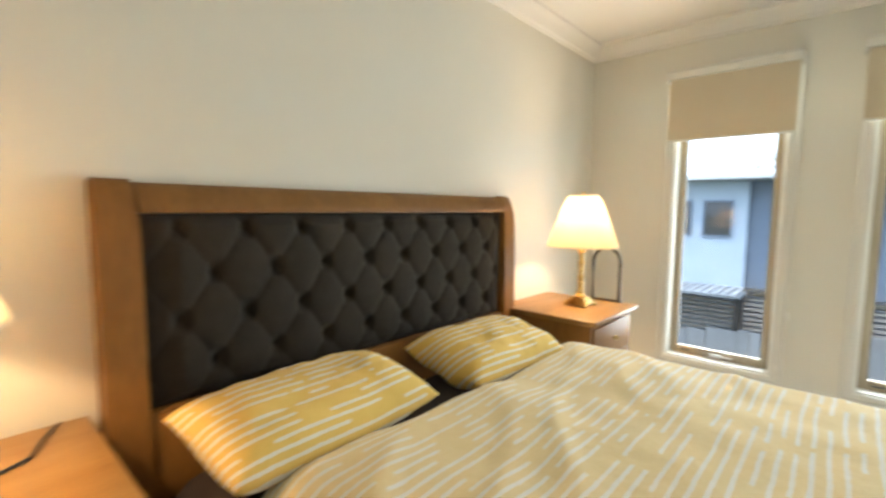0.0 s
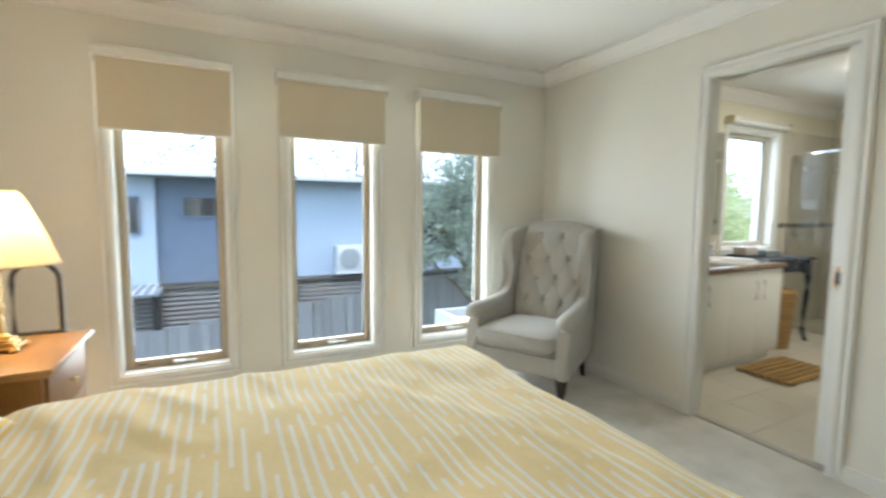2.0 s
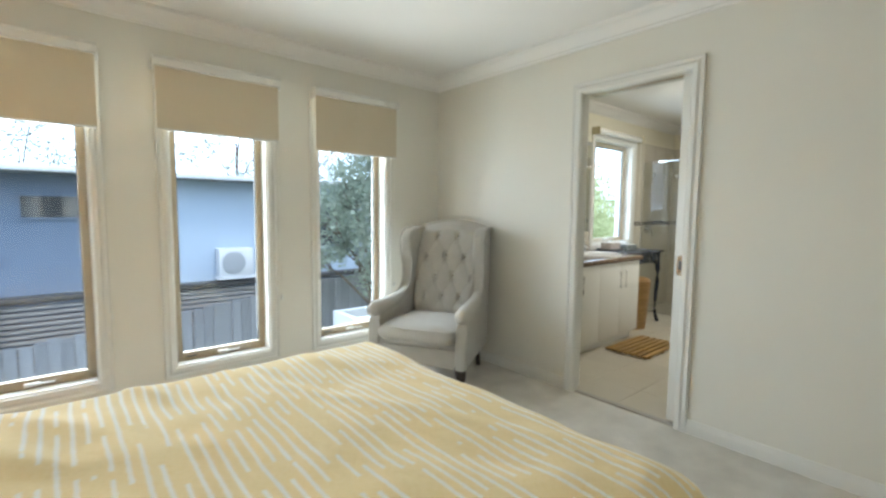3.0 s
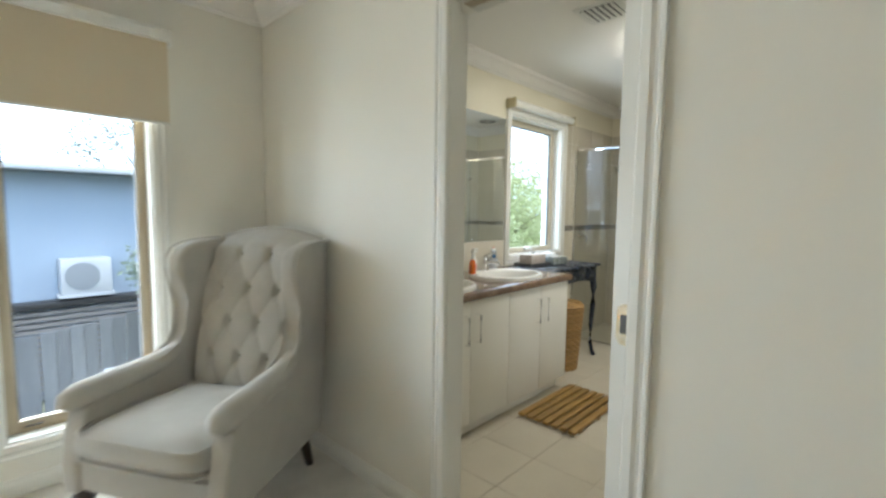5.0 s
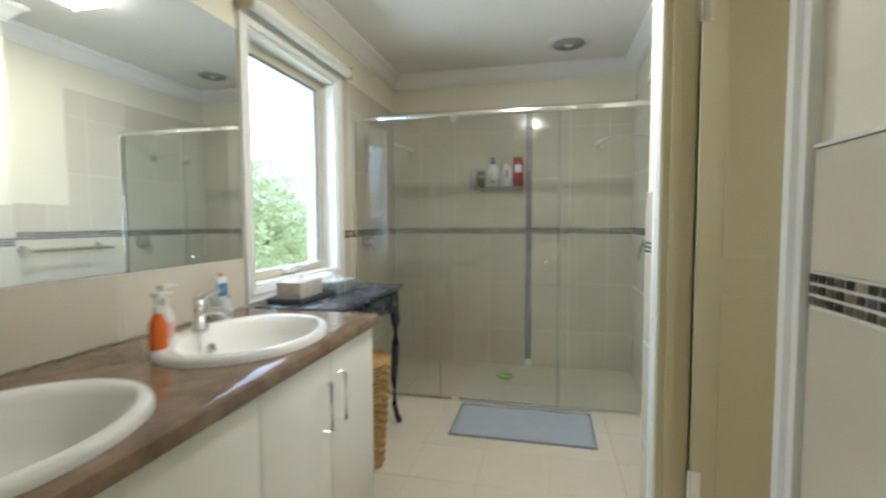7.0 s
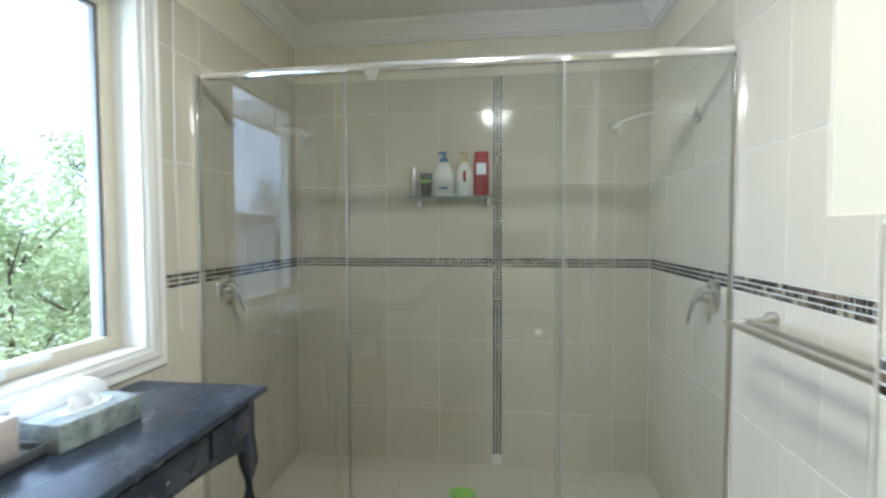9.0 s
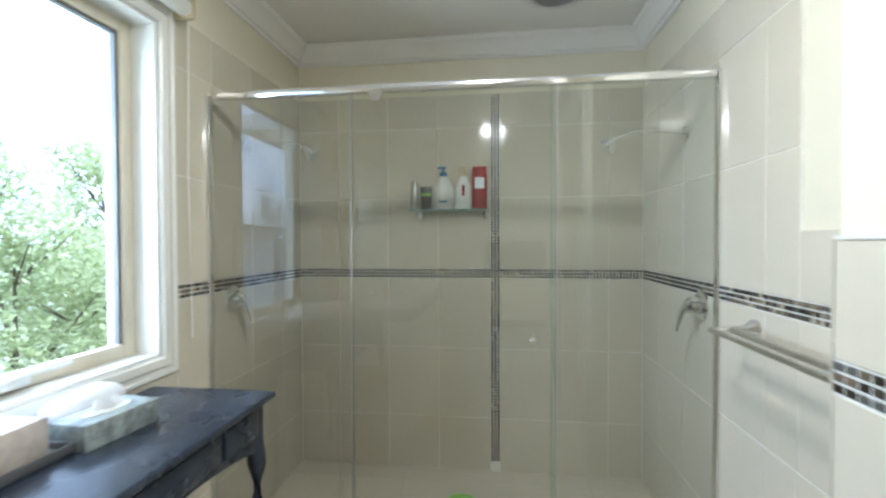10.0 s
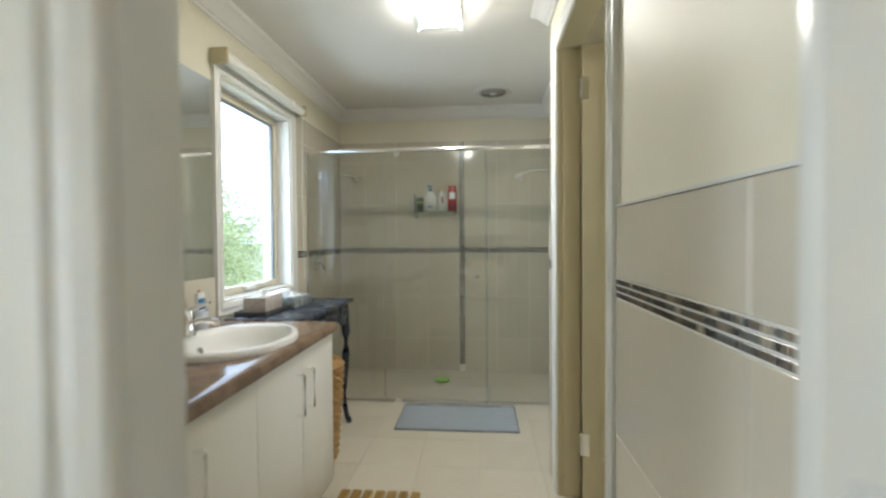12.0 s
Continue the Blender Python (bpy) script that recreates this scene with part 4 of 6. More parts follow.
            ob.parent = back
            ob.location = Vector(front(u, v)) + Vector((0, -0.002, 0))
    # side panels: arm, wing and outer side in one outline (y, z)
    side = [(-0.37, 0.19), (-0.375, 0.30), (-0.345, 0.44), (-0.325, 0.535), (-0.29, 0.575), (-0.18, 0.585), (-0.06, 0.592), (0.03, 0.605), (0.095, 0.64), (0.125, 0.70), (0.128, 0.77),
            (0.108, 0.85), (0.075, 0.93), (0.05, 1.00), (0.048, 1.06), (0.075, 1.105), (0.13, 1.128), (0.24, 1.137), (0.375, 1.14), (0.385, 0.80), (0.375, 0.45), (0.36, 0.19)]
    for sx in (-1, 1):
        bm = bmesh.new()
        def outx(y, z):
            base = 0.335 if z < 0.62 else 0.335 - 0.01 * (z - 0.62) / 0.5
            return base
        a = [bm.verts.new((sx * (outx(y, z) - 0.062), y, z)) for y, z in side]
        b = [bm.verts.new((sx * (outx(y, z) + 0.018), y, z)) for y, z in side]
        for i in range(len(side)):
            j = (i + 1) % len(side)
            bm.faces.new((a[i], a[j], b[j], b[i]))
        bm.faces.new(a[::-1])
        bm.faces.new(b)
        rim = [e for e in bm.edges if abs(e.verts[0].co.x - e.verts[1].co.x) < 0.03]
        bmesh.ops.bevel(bm, geom=rim, offset=0.022, segments=4, profile=0.5, affect="EDGES")
        wing = part("wing_side", bm, M_LINEN, c, "curved grey linen wing and side", 60)
        # rolled arm
        bm = bmesh.new()
        path = [(-0.375, 0.520), (-0.36, 0.545), (-0.33, 0.556), (-0.24, 0.562), (-0.12, 0.568), (0.0, 0.578), (0.08, 0.60), (0.14, 0.64)]
        tube(bm, [(sx * 0.315, y, z) for y, z in path], 0.05, 16, taper=[0.030, 0.048, 0.054, 0.055, 0.054, 0.052, 0.046, 0.034])
        part("arm", bm, M_LINEN, c, "rolled grey linen arm", 70)
        bm = bmesh.new()
        tube(bm, [(sx * 0.352, y - 0.004, z) for y, z in side[8:19]], 0.006, 6)
        part("welt", bm, M_LINEN, wing)
    for sx in (-1, 1):
        bm = bmesh.new()
        tube(bm, [(sx * 0.30, -0.315, 0.20), (sx * 0.305, -0.325, 0.165), (sx * 0.312, -0.338, 0.12), (sx * 0.308, -0.335, 0.07), (sx * 0.315, -0.342, 0.03), (sx * 0.325, -0.355, 0.012), (sx * 0.327, -0.357, 0.0)], 0.03, 12,
             taper=[0.042, 0.040, 0.031, 0.021, 0.017, 0.022, 0.020])
        part("leg", bm, M_DARKWOOD, c, "dark cabriole front leg", 60)
        bm = bmesh.new()
        tube(bm, [(sx * 0.27, 0.30, 0.20), (sx * 0.275, 0.32, 0.10), (sx * 0.28, 0.35, 0.0)], 0.022, 8, taper=[0.030, 0.026, 0.020])
        part("leg", bm, M_DARKWOOD, c, "dark splayed rear leg", 60)
    # the chair leans back and is wider in front than behind
    for o in c.children_recursive:
        if o.name.startswith("button"):
            o.location.x *= 1 - 0.2 * o.location.y
            o.location.y += 0.13 * max(0.0, o.location.z - 0.5)
            continue
        for v in o.data.vertices:
            v.co.x *= 1 - 0.2 * v.co.y
            v.co.y += 0.13 * max(0.0, v.co.z - 0.5)


wing_chair()

# ---- bathroom: vanity ----
VX0, VX1, VY = XD2 + 0.004, 4.712, 2.815
van = thing("vanity_cabinet", "white vanity cabinet with four doors on a recessed plinth", "cabinet", (VX0, VY, 0.0))
VW = VX1 - VX0
part("body", boxed(0.0, VW, 0.002, YB - VY - 0.002, 0.09, 0.70), M_VANITY, van)
for y0, y1, x0, x1 in ((0.002, 0.02, 0.0, VW), (0.56, YB - VY - 0.012, 0.0, VW), (0.02, 0.56, 0.0, 0.018), (0.02, 0.56, VW - 0.018, VW)):
    part("upper_side", boxed(x0, x1, y0, y1, 0.70, 0.80), M_VANITY, van)
part("plinth", boxed(0.02, VW - 0.02, 0.05, YB - VY - 0.004, -0.01, 0.09), M_VANITY, van, "recessed white kickboard")
dw, FILL = 0.366, VW - 4 * 0.366
part("filler", boxed(0.0, FILL - 0.002, -0.018, 0.001, 0.095, 0.797, bevel=0.002), M_VANITY, van, "narrow white filler panel")
for i in range(4):
    d = part("door", boxed(FILL + i * dw + 0.002, FILL + (i + 1) * dw - 0.002, -0.018, 0.001, 0.095, 0.797, bevel=0.002), M_VANITY, van, "flat white door")
    hx = FILL + ((i + 1) * dw - 0.05 if i % 2 == 0 else i * dw + 0.05)
    bm = bmesh.new()
    tube(bm, [(hx, -0.018, 0.718), (hx, -0.045, 0.718), (hx, -0.048, 0.715), (hx, -0.048, 0.563), (hx, -0.045, 0.560), (hx, -0.018, 0.560)], 0.0055, 8)
    part("handle", bm, M_CHROME, d, "satin metal bow handle")

top = thing("vanity_worktop", "brown marbled laminate vanity top with a rounded front edge", "worktop", (VX0, 2.78, 0.80))
D = YB - 2.78 - 0.0112
part("front_edge", prism(bmesh.new(), [(0.0, 0.018), (0.003, 0.006), (0.012, 0.0), (0.06, 0.0), (0.06, 0.045), (0.016, 0.045), (0.004, 0.039), (0.0, 0.028)], "x", 0.0, VW + 0.035), M_STONE, top, "rounded brown front edge", 30)
BASINS, BASIN_Y = (4.29, 3.56), 3.05


def slab():
    """Flat top behind the front edge, with an oval cut-out for each basin."""
    zt, y0, y1 = 0.045, 0.06, D
    cuts = [0.0]
    for cx in sorted(BASINS):
        cuts += [cx - VX0 - 0.33, cx - VX0 + 0.33]
    cuts.append(VW + 0.035)
    for i in range(0, len(cuts), 2):
        part("slab", boxed(cuts[i], cuts[i + 1], y0, y1, 0.0, zt), M_STONE, top, "", 30)
    for cx in BASINS:
        x, y, hx = cx - VX0, BASIN_Y - 2.78, 0.33
        ang = sorted([2 * math.pi * k / 56 for k in range(56)] + [math.atan2(b - y, a) % (2 * math.pi) for a in (-hx, hx) for b in (y0, y1)])
        bm = bmesh.new()
        inner, low, outer = [], [], []
        for a in ang:
            c, s = math.cos(a), math.sin(a)
            k = min(hx / abs(c) if abs(c) > 1e-9 else 9, ((y1 - y) if s > 0 else (y - y0)) / abs(s) if abs(s) > 1e-9 else 9)
            r = 1 / math.sqrt((c / 0.272) ** 2 + (s / 0.21) ** 2)
            inner.append(bm.verts.new((x + r * c, y + r * s, zt)))
            low.append(bm.verts.new((x + r * c, y + r * s, 0.0)))
            outer.append(bm.verts.new((x + k * c, y + k * s, zt)))
        for i in range(len(ang)):
            j = (i + 1) % len(ang)
            bm.faces.new((inner[i], inner[j], outer[j], outer[i]))
            bm.faces.new((inner[i], low[i], low[j], inner[j]))
        part("basin_cutout", bm, M_STONE, top, "", 30)


slab()


def basin(cx, cy):
    b = thing("wash_basin", "white ceramic oval drop-in wash basin in the vanity top", "basin", (cx, cy, 0.845), "twin basins")
    A, B = 0.295, 0.232

    prof = [(1.0, 0.0), (1.0, 0.012), (0.985, 0.021), (0.95, 0.025), (0.90, 0.024), (0.85, 0.018), (0.81, 0.004), (0.76, -0.03), (0.66, -0.075), (0.50, -0.105), (0.28, -0.118), (0.08, -0.122)]
    bm = bmesh.new()
    rows = []
    for k, z in prof:
        sh = -0.022 if k < 0.86 else 0
        rows.append([bm.verts.new((A * k * math.cos(a), B * k * math.sin(a) + sh, z)) for a in (2 * math.pi * i / 56 for i in range(56))])
    for r0, r1 in zip(rows, rows[1:]):
        for i in range(56):
            bm.faces.new((r0[i], r0[(i + 1) % 56], r1[(i + 1) % 56], r1[i]))
    bm.faces.new(rows[-1])
    part("bowl", bm, M_CERAMIC, b, "", 60)
    part("drain", lathe(bmesh.new(), [(0.0001, -0.118), (0.020, -0.118), (0.023, -0.1205), (0.023, -0.124)], (0, -0.022), 18), M_CHROME, b, "chrome waste")
    bm = lathe(bmesh.new(), [(0.0001, 0.004), (0.013, 0.004), (0.016, 0.0), (0.016, -0.004)], steps=16)
    bmesh.ops.rotate(bm, cent=(0, 0, 0), matrix=Matrix.Rotation(radians(62), 3, "X"), verts=bm.verts)
    bmesh.ops.translate(bm, vec=(0, 0.139, -0.036), verts=bm.verts)
    part("overflow", bm, M_CHROME, b, "chrome overflow ring")
    return b


def mixer(cx, cy):
    m = thing("basin_mixer", "chrome single-lever mixer tap behind the basin", "tap", (cx, cy, 0.869), "basin taps")
    part("body", lathe(bmesh.new(), [(0.027, 0), (0.027, 0.006), (0.022, 0.012), (0.021, 0.07), (0.023, 0.085), (0.018, 0.098), (0.0005, 0.102)], steps=18), M_CHROME, m)
    part("spout", tube(bmesh.new(), [(0, -0.01, 0.05), (0, -0.05, 0.062), (0, -0.095, 0.062), (0, -0.118, 0.054), (0, -0.122, 0.042)], 0.012, 12), M_CHROME, m)
    bm = tube(bmesh.new(), [(0, 0.004, 0.095), (0, -0.03, 0.112), (0, -0.075, 0.128), (0, -0.09, 0.132)], 0.008, 10, taper=[0.014, 0.010, 0.007, 0.006])
    part("lever", bm, M_CHROME, m)


for bx in BASINS:
    basin(bx, BASIN_Y)
    mixer(bx + 0.005, 3.238)


def pump_bottle(name, label, at, r, h, body, lid, squash=0.7):
    b = thing(name, label, "bottle", at)
    bm = lathe(bmesh.new(), [(r * 0.92, 0), (r, 0.006), (r, h * 0.55), (r * 0.93, h * 0.75), (r * 0.55, h * 0.92), (r * 0.42, h)], steps=20)
    bmesh.ops.scale(bm, vec=(1, squash, 1), verts=bm.verts)
    part("bottle_body", bm, body, b)
    bm = lathe(bmesh.new(), [(r * 0.45, h), (r * 0.45, h + 0.018), (0.006, h + 0.02), (0.006, h + 0.045), (0.014, h + 0.046), (0.014, h + 0.056), (0.0005, h + 0.057)], steps=14)
    tube(bm, [(0, 0, h + 0.051), (0.02, 0.0, h + 0.052), (0.045, 0.0, h + 0.047)], 0.006, 8)
    part("pump", bm, lid, b, "pump top")
    return b


M_ORANGE = surf("orange_soap", (0.75, 0.16, 0.02), (0.68, 0.13, 0.015), 8, 0.12)
M_PINK = surf("pink_label", (0.70, 0.25, 0.22), (0.75, 0.55, 0.50), 14, 0.4)
M_RED = surf("red_plastic", (0.33, 0.015, 0.02), (0.28, 0.012, 0.016), 6, 0.25)
M_BLUE = surf("blue_plastic", (0.05, 0.20, 0.42), None, 6, 0.3)
M_LIME = surf("lime_plastic", (0.32, 0.62, 0.12), (0.28, 0.56, 0.10), 8, 0.35)
M_SILVER = surf("brushed_silver", (0.55, 0.55, 0.54), None, 10, 0.3, metal=0.9)
pump_bottle("soap_bottle", "bottle of orange liquid soap without label", (4.062, 3.165, 0.87), 0.027, 0.10, M_ORANGE, M_WHITEPL)
b = pump_bottle("soap_bottle", "white pump soap bottle with a pink label", (4.122, 3.205, 0.87), 0.029, 0.112, M_WHITEPL, M_WHITEPL)
bm = bmesh.new()
sheet(bm, lambda u, v: (0.0302 * math.cos(-2.9 + 2.8 * u), 0.7 * 0.0302 * math.sin(-2.9 + 2.8 * u), 0.014 + 0.046 * v), 14, 3)
part("label", bm, M_PINK, b, "pink paper label")
cup = thing("toothbrush_cup", "clear cup holding a white and blue toothpaste tube", "cup", (4.53, 3.345, 0.845))
part("cup", lathe(bmesh.new(), [(0.030, 0), (0.034, 0.002), (0.037, 0.085), (0.034, 0.085), (0.031, 0.006), (0.0005, 0.006)], steps=20), surf("white_cup", (0.72, 0.76, 0.80), None, 6, 0.2), cup)
tubep = part("toothpaste_tube", boxed(-0.026, 0.026, -0.009, 0.009, 0.03, 0.165, bevel=0.005), M_WHITEPL, cup, "white toothpaste tube")
part("tube_print", boxed(-0.024, 0.024, -0.0105, -0.0088, 0.09, 0.14, bevel=0.0004), M_BLUE, tubep, "blue print")
part("toothbrush", tube(bmesh.new(), [(0.01, 0.012, 0.02), (0.02, 0.02, 0.12), (0.032, 0.024, 0.175)], 0.004, 6), M_ORANGE, cup, "orange toothbrush")

mir = thing("mirror", "large frameless wall mirror above the vanity", "mirror", (XD2 + 0.003, YB - 0.006, 1.06))
part("mirror_glass", boxed(0.0, 4.772 - XD2, 0.0, 0.005, 0.0, 0.985), M_MIRROR, mir)

# ---- bathroom: console table, basket, boxes ----
def console():
    X0, X1, Y0, Y1, Z = 4.785, 5.625, 2.955, 3.39, 0.845
    c = thing("console_table", "black painted console table with three drawers and cabriole legs", "table", (X0, Y0, 0.0))
    W, Dp = X1 - X0, Y1 - Y0
    bm = boxed(0.0, W, 0.0, Dp, Z - 0.022, Z, bevel=0.008, seg=3)
    part("tabletop", bm, M_NAVY, c, "worn black painted top")
    part("frame", boxed(0.05, W - 0.05, 0.045, Dp - 0.02, Z - 0.135, Z - 0.022), M_NAVY, c)
    # shaped apron
    n = 28
    apr = [(0.05, Z - 0.022), (0.05, Z - 0.185)] + [(0.05 + (W - 0.1) * k / n, Z - 0.185 + 0.055 * math.sin(math.pi * k / n) ** 0.6) for k in range(1, n)] + [(W - 0.05, Z - 0.185), (W - 0.05, Z - 0.022)]
    part("apron", prism(bmesh.new(), apr, "y", 0.03, 0.046), M_NAVY, c, "shaped black apron")
    apr2 = [(0.03, Z - 0.022), (0.03, Z - 0.185)] + [(0.03 + (Dp - 0.06) * k / n, Z - 0.185 + 0.045 * math.sin(math.pi * k / n) ** 0.6) for k in range(1, n)] + [(Dp - 0.03, Z - 0.185), (Dp - 0.03, Z - 0.022)]
    for x in (0.03, W - 0.046):
        part("end_apron", prism(bmesh.new(), apr2, "x", x, x + 0.016), M_NAVY, c)
    for x0, x1 in ((0.075, 0.245), (0.26, W - 0.26), (W - 0.245, W - 0.075)):
        d = part("drawer", boxed(x0, x1, 0.018, 0.031, Z - 0.115, Z - 0.035, bevel=0.004), M_NAVY, c, "black drawer front")
        bm = knob_bm(0.011, 0.02)
        bmesh.ops.rotate(bm, cent=(0, 0, 0), matrix=Matrix.Rotation(radians(-90), 3, "Z"), verts=bm.verts)
        bmesh.ops.translate(bm, vec=((x0 + x1) / 2, 0.018, Z - 0.075), verts=bm.verts)
        part("knob", bm, M_NAVY, d, "small dark knob")
    for sx, x in ((-1, 0.05), (1, W - 0.05)):
        for sy, y in ((-1, 0.05), (1, Dp - 0.045)):
            bm = bmesh.new()
            pts = [(x, y, Z - 0.025), (x, y, Z - 0.14), (x + sx * 0.006, y + sy * 0.006, Z - 0.22), (x + sx * 0.005, y + sy * 0.005, Z - 0.36), (x - sx * 0.004, y - sy * 0.004, 0.28), (x - sx * 0.004, y - sy * 0.004, 0.12), (x + sx * 0.008, y + sy * 0.008, 0.04), (x + sx * 0.018, y + sy * 0.018, 0.015), (x + sx * 0.018, y + sy * 0.018, -0.002)]
            tube(bm, pts, 0.02, 8, taper=[0.027, 0.029, 0.029, 0.025, 0.020, 0.017, 0.017, 0.021, 0.018])
            part("leg", bm, M_NAVY, c, "black cabriole leg", 60)


console()


def basket():
    b = thing("laundry_basket", "tall round wicker laundry basket with a woven lid", "basket", (5.10, 3.045, -0.002))
    R0, R1, H = 0.125, 0.165, 0.52
    for k in range(26):
        z = 0.012 + k * (H - 0.02) / 25
        r = R0 + (R1 - R0) * z / H
        bm = bmesh.new()
        tube(bm, [((r + 0.006 * math.sin(14 * a + k * math.pi)) * math.cos(a), (r + 0.006 * math.sin(14 * a + k * math.pi)) * math.sin(a), z) for a in (2 * math.pi * i / 56 for i in range(57))], 0.0105, 5)
        part("strand", bm, M_WICKER, b)
    part("core", lathe(bmesh.new(), [(R0 - 0.008, 0.0), (R1 - 0.012, H - 0.01)], steps=32), M_WICKER, b)
    lid = part("lid", lathe(bmesh.new(), [(R1 + 0.004, H), (R1 + 0.014, H + 0.012), (R1 + 0.002, H + 0.024), (R1 * 0.6, H + 0.032), (0.0005, H + 0.035)], steps=40), M_WICKER, b, "woven wicker lid")
    for k in range(8):
        r = 0.016 + k * 0.0195
        bm = bmesh.new()
        tube(bm, [((r + 0.002 * math.sin(10 * a + k * math.pi)) * math.cos(a), (r + 0.002 * math.sin(10 * a + k * math.pi)) * math.sin(a), H + 0.037 - k * 0.0012) for a in (2 * math.pi * i / 40 for i in range(41))], 0.0085, 5)
        part("lid_coil", bm, M_WICKER, lid)


basket()

M_CARD = surf("tissue_box_print", (0.66, 0.60, 0.54), (0.40, 0.34, 0.30), 16, 0.55)
M_CARD2 = surf("tissue_box_print_dark", (0.45, 0.50, 0.48), (0.05, 0.06, 0.06), 18, 0.5)
M_TISSUE = surf("white_tissue", (0.82, 0.84, 0.86), None, 20, 0.9)


def tissue_box(at, turn, size, material, label):
    t = thing("tissue_box", label, "tissue box", at)
    t.rotation_euler = (0, 0, radians(turn))
    sx, sy, sz = size
    part("carton", boxed(-sx / 2, sx / 2, -sy / 2, sy / 2, 0, sz, bevel=0.003), material, t)
    bm = lathe(bmesh.new(), [(0.0001, sz + 0.0022), (0.05, sz + 0.0022), (0.05, sz + 0.0004)], steps=24)
    bmesh.ops.scale(bm, vec=(1.2, 0.5, 1), verts=bm.verts)
    slot = part("slot", bm, M_WHITEPL, t, "pale oval opening")
    bm = bmesh.new()
    sheet(bm, lambda u, v: ((u - 0.5) * 0.09 * (1 - 0.3 * v), 0.012 * math.sin(u * 9) * (0.4 + v), sz + 0.002 + 0.03 * v * (0.7 + 0.3 * math.sin(u * 7))), 18, 5)
    part("tissue", bm, M_TISSUE, t, "tuft of white tissue")


tray = thing("tray", "flat black tray holding a tissue box", "tray", (5.015, 3.29, 0.845))
bm = boxed(-0.15, 0.15, -0.085, 0.085, 0.0, 0.008, bevel=0.002)
part("tray_base", bm, M_GREYPL, tray)
for a in ((-0.15, 0.15, -0.088, -0.080), (-0.15, 0.15, 0.080, 0.088), (-0.153, -0.146, -0.08, 0.08), (0.146, 0.153, -0.08, 0.08)):
    part("tray_rim", boxed(*a, 0.004, 0.024, bevel=0.002), M_GREYPL, tray)
tissue_box((5.015, 3.29, 0.8535), 3, (0.235, 0.12, 0.085), M_CARD, "beige printed tissue box in a black tray")
tissue_box((5.265, 3.215, 0.845), -6, (0.20, 0.11, 0.062), M_CARD2, "grey and white printed tissue box")
can = thing("paper_pack", "soft white pack of tissues beside the tissue box", "tissue pack", (5.315, 3.33, 0.845))
part("pack", cushion(bmesh.new(), (0, 0, 0.045), (0.20, 0.09, 0.09), n=6, res=(32, 14), wrinkle=0.01), M_TISSUE, can, "", 60)

# ---- bathroom: mats, light, vents ----
dk = thing("duckboard", "slatted teak bath mat on the bathroom floor", "bath mat", (4.055, 2.375, 0.0))
for k in range(7):
    part("slat", boxed(0.0, 0.675, 0.004 + k * 0.0572, 0.046 + k * 0.0572, 0.014, 0.032, bevel=0.004), M_TEAK, dk)
for x in (0.07, 0.32, 0.57):
    part("batten", boxed(x, x + 0.035, 0.006, 0.388, -0.002, 0.0145), M_TEAK, dk)

bmat = thing("bath_mat", "blue-grey cotton bath mat in front of the shower", "bath mat", (5.705, 2.25, 0.0))
bm = bmesh.new()
sheet(bm, lambda u, v: (-0.214 + 0.428 * u + 0.004 * math.sin(v * 20), -0.405 + 0.81 * v, 0.010 + 0.0025 * noise.noise(Vector((u * 6, v * 9, 0))) - (0.006 if min(u, 1 - u, v, 1 - v) < 0.02 else 0)), 40, 60)
ob = part("cloth", bm, M_BATHMAT, bmat, "", 70)
mod = ob.modifiers.new("thickness", "SOLIDIFY")
mod.thickness, mod.offset = 0.008, -1
bm = bmesh.new()
for a in ((-0.215, 0.215, -0.408, -0.40), (-0.215, 0.215, 0.40, 0.408), (-0.217, -0.209, -0.40, 0.40), (0.209, 0.217, -0.40, 0.40)):
    box(bm, *a, 0.0, 0.011, bevel=0.002)
part("hem", bm, surf("dark_hem", (0.24, 0.27, 0.30), None, 12, 0.9, 0.3, 200), bmat, "stitched darker hem")

lt = thing("ceiling_light", "square flush ceiling light with lit frosted glass", "ceiling light", (4.97, 2.30, ZC))
part("back_plate", boxed(-0.12, 0.12, -0.12, 0.12, -0.03, -0.0005, bevel=0.004), M_WHITEPL, lt)
glaze(part("clear_glass", boxed(-0.13, 0.13, -0.13, 0.13, -0.072, -0.0665), glass_mat("clear_rim_glass", (0.9, 0.95, 0.92)), lt, "clear glass rim"), (0, 0, -1))
part("diffuser", boxed(-0.098, 0.098, -0.098, 0.098, -0.066, -0.031, bevel=0.006), M_LIGHTGLASS, lt, "lit frosted glass")
for sx in (-1, 1):
    for sy in (-1, 1):
        part("stud", lathe(bmesh.new(), [(0.008, -0.078), (0.009, -0.072), (0.006, -0.066), (0.006, -0.002)], (sx * 0.112, sy * 0.116), 10), M_CHROME, lt)

vn = thing("ceiling_vent", "round grey ceiling exhaust vent with concentric rings", "vent", (6.376, 1.98, ZC))
part("collar", lathe(bmesh.new(), [(0.155, -0.0005), (0.155, -0.008), (0.140, -0.014), (0.118, -0.014), (0.112, -0.004)], steps=40), M_WHITEPL, vn, "white rim")
for k, r in enumerate((0.105, 0.085, 0.065, 0.045)):
    part("ring", lathe(bmesh.new(), [(r, -0.002), (r, -0.016), (r - 0.012, -0.022), (r - 0.012, -0.004)], steps=32), surf("grey_vent_plastic", (0.40, 0.38, 0.35), None, 8, 0.5), vn)
part("hub", lathe(bmesh.new(), [(0.030, -0.002), (0.030, -0.02), (0.02, -0.026), (0.0005, -0.027)], steps=20), M_WHITEPL, vn, "white centre cap")
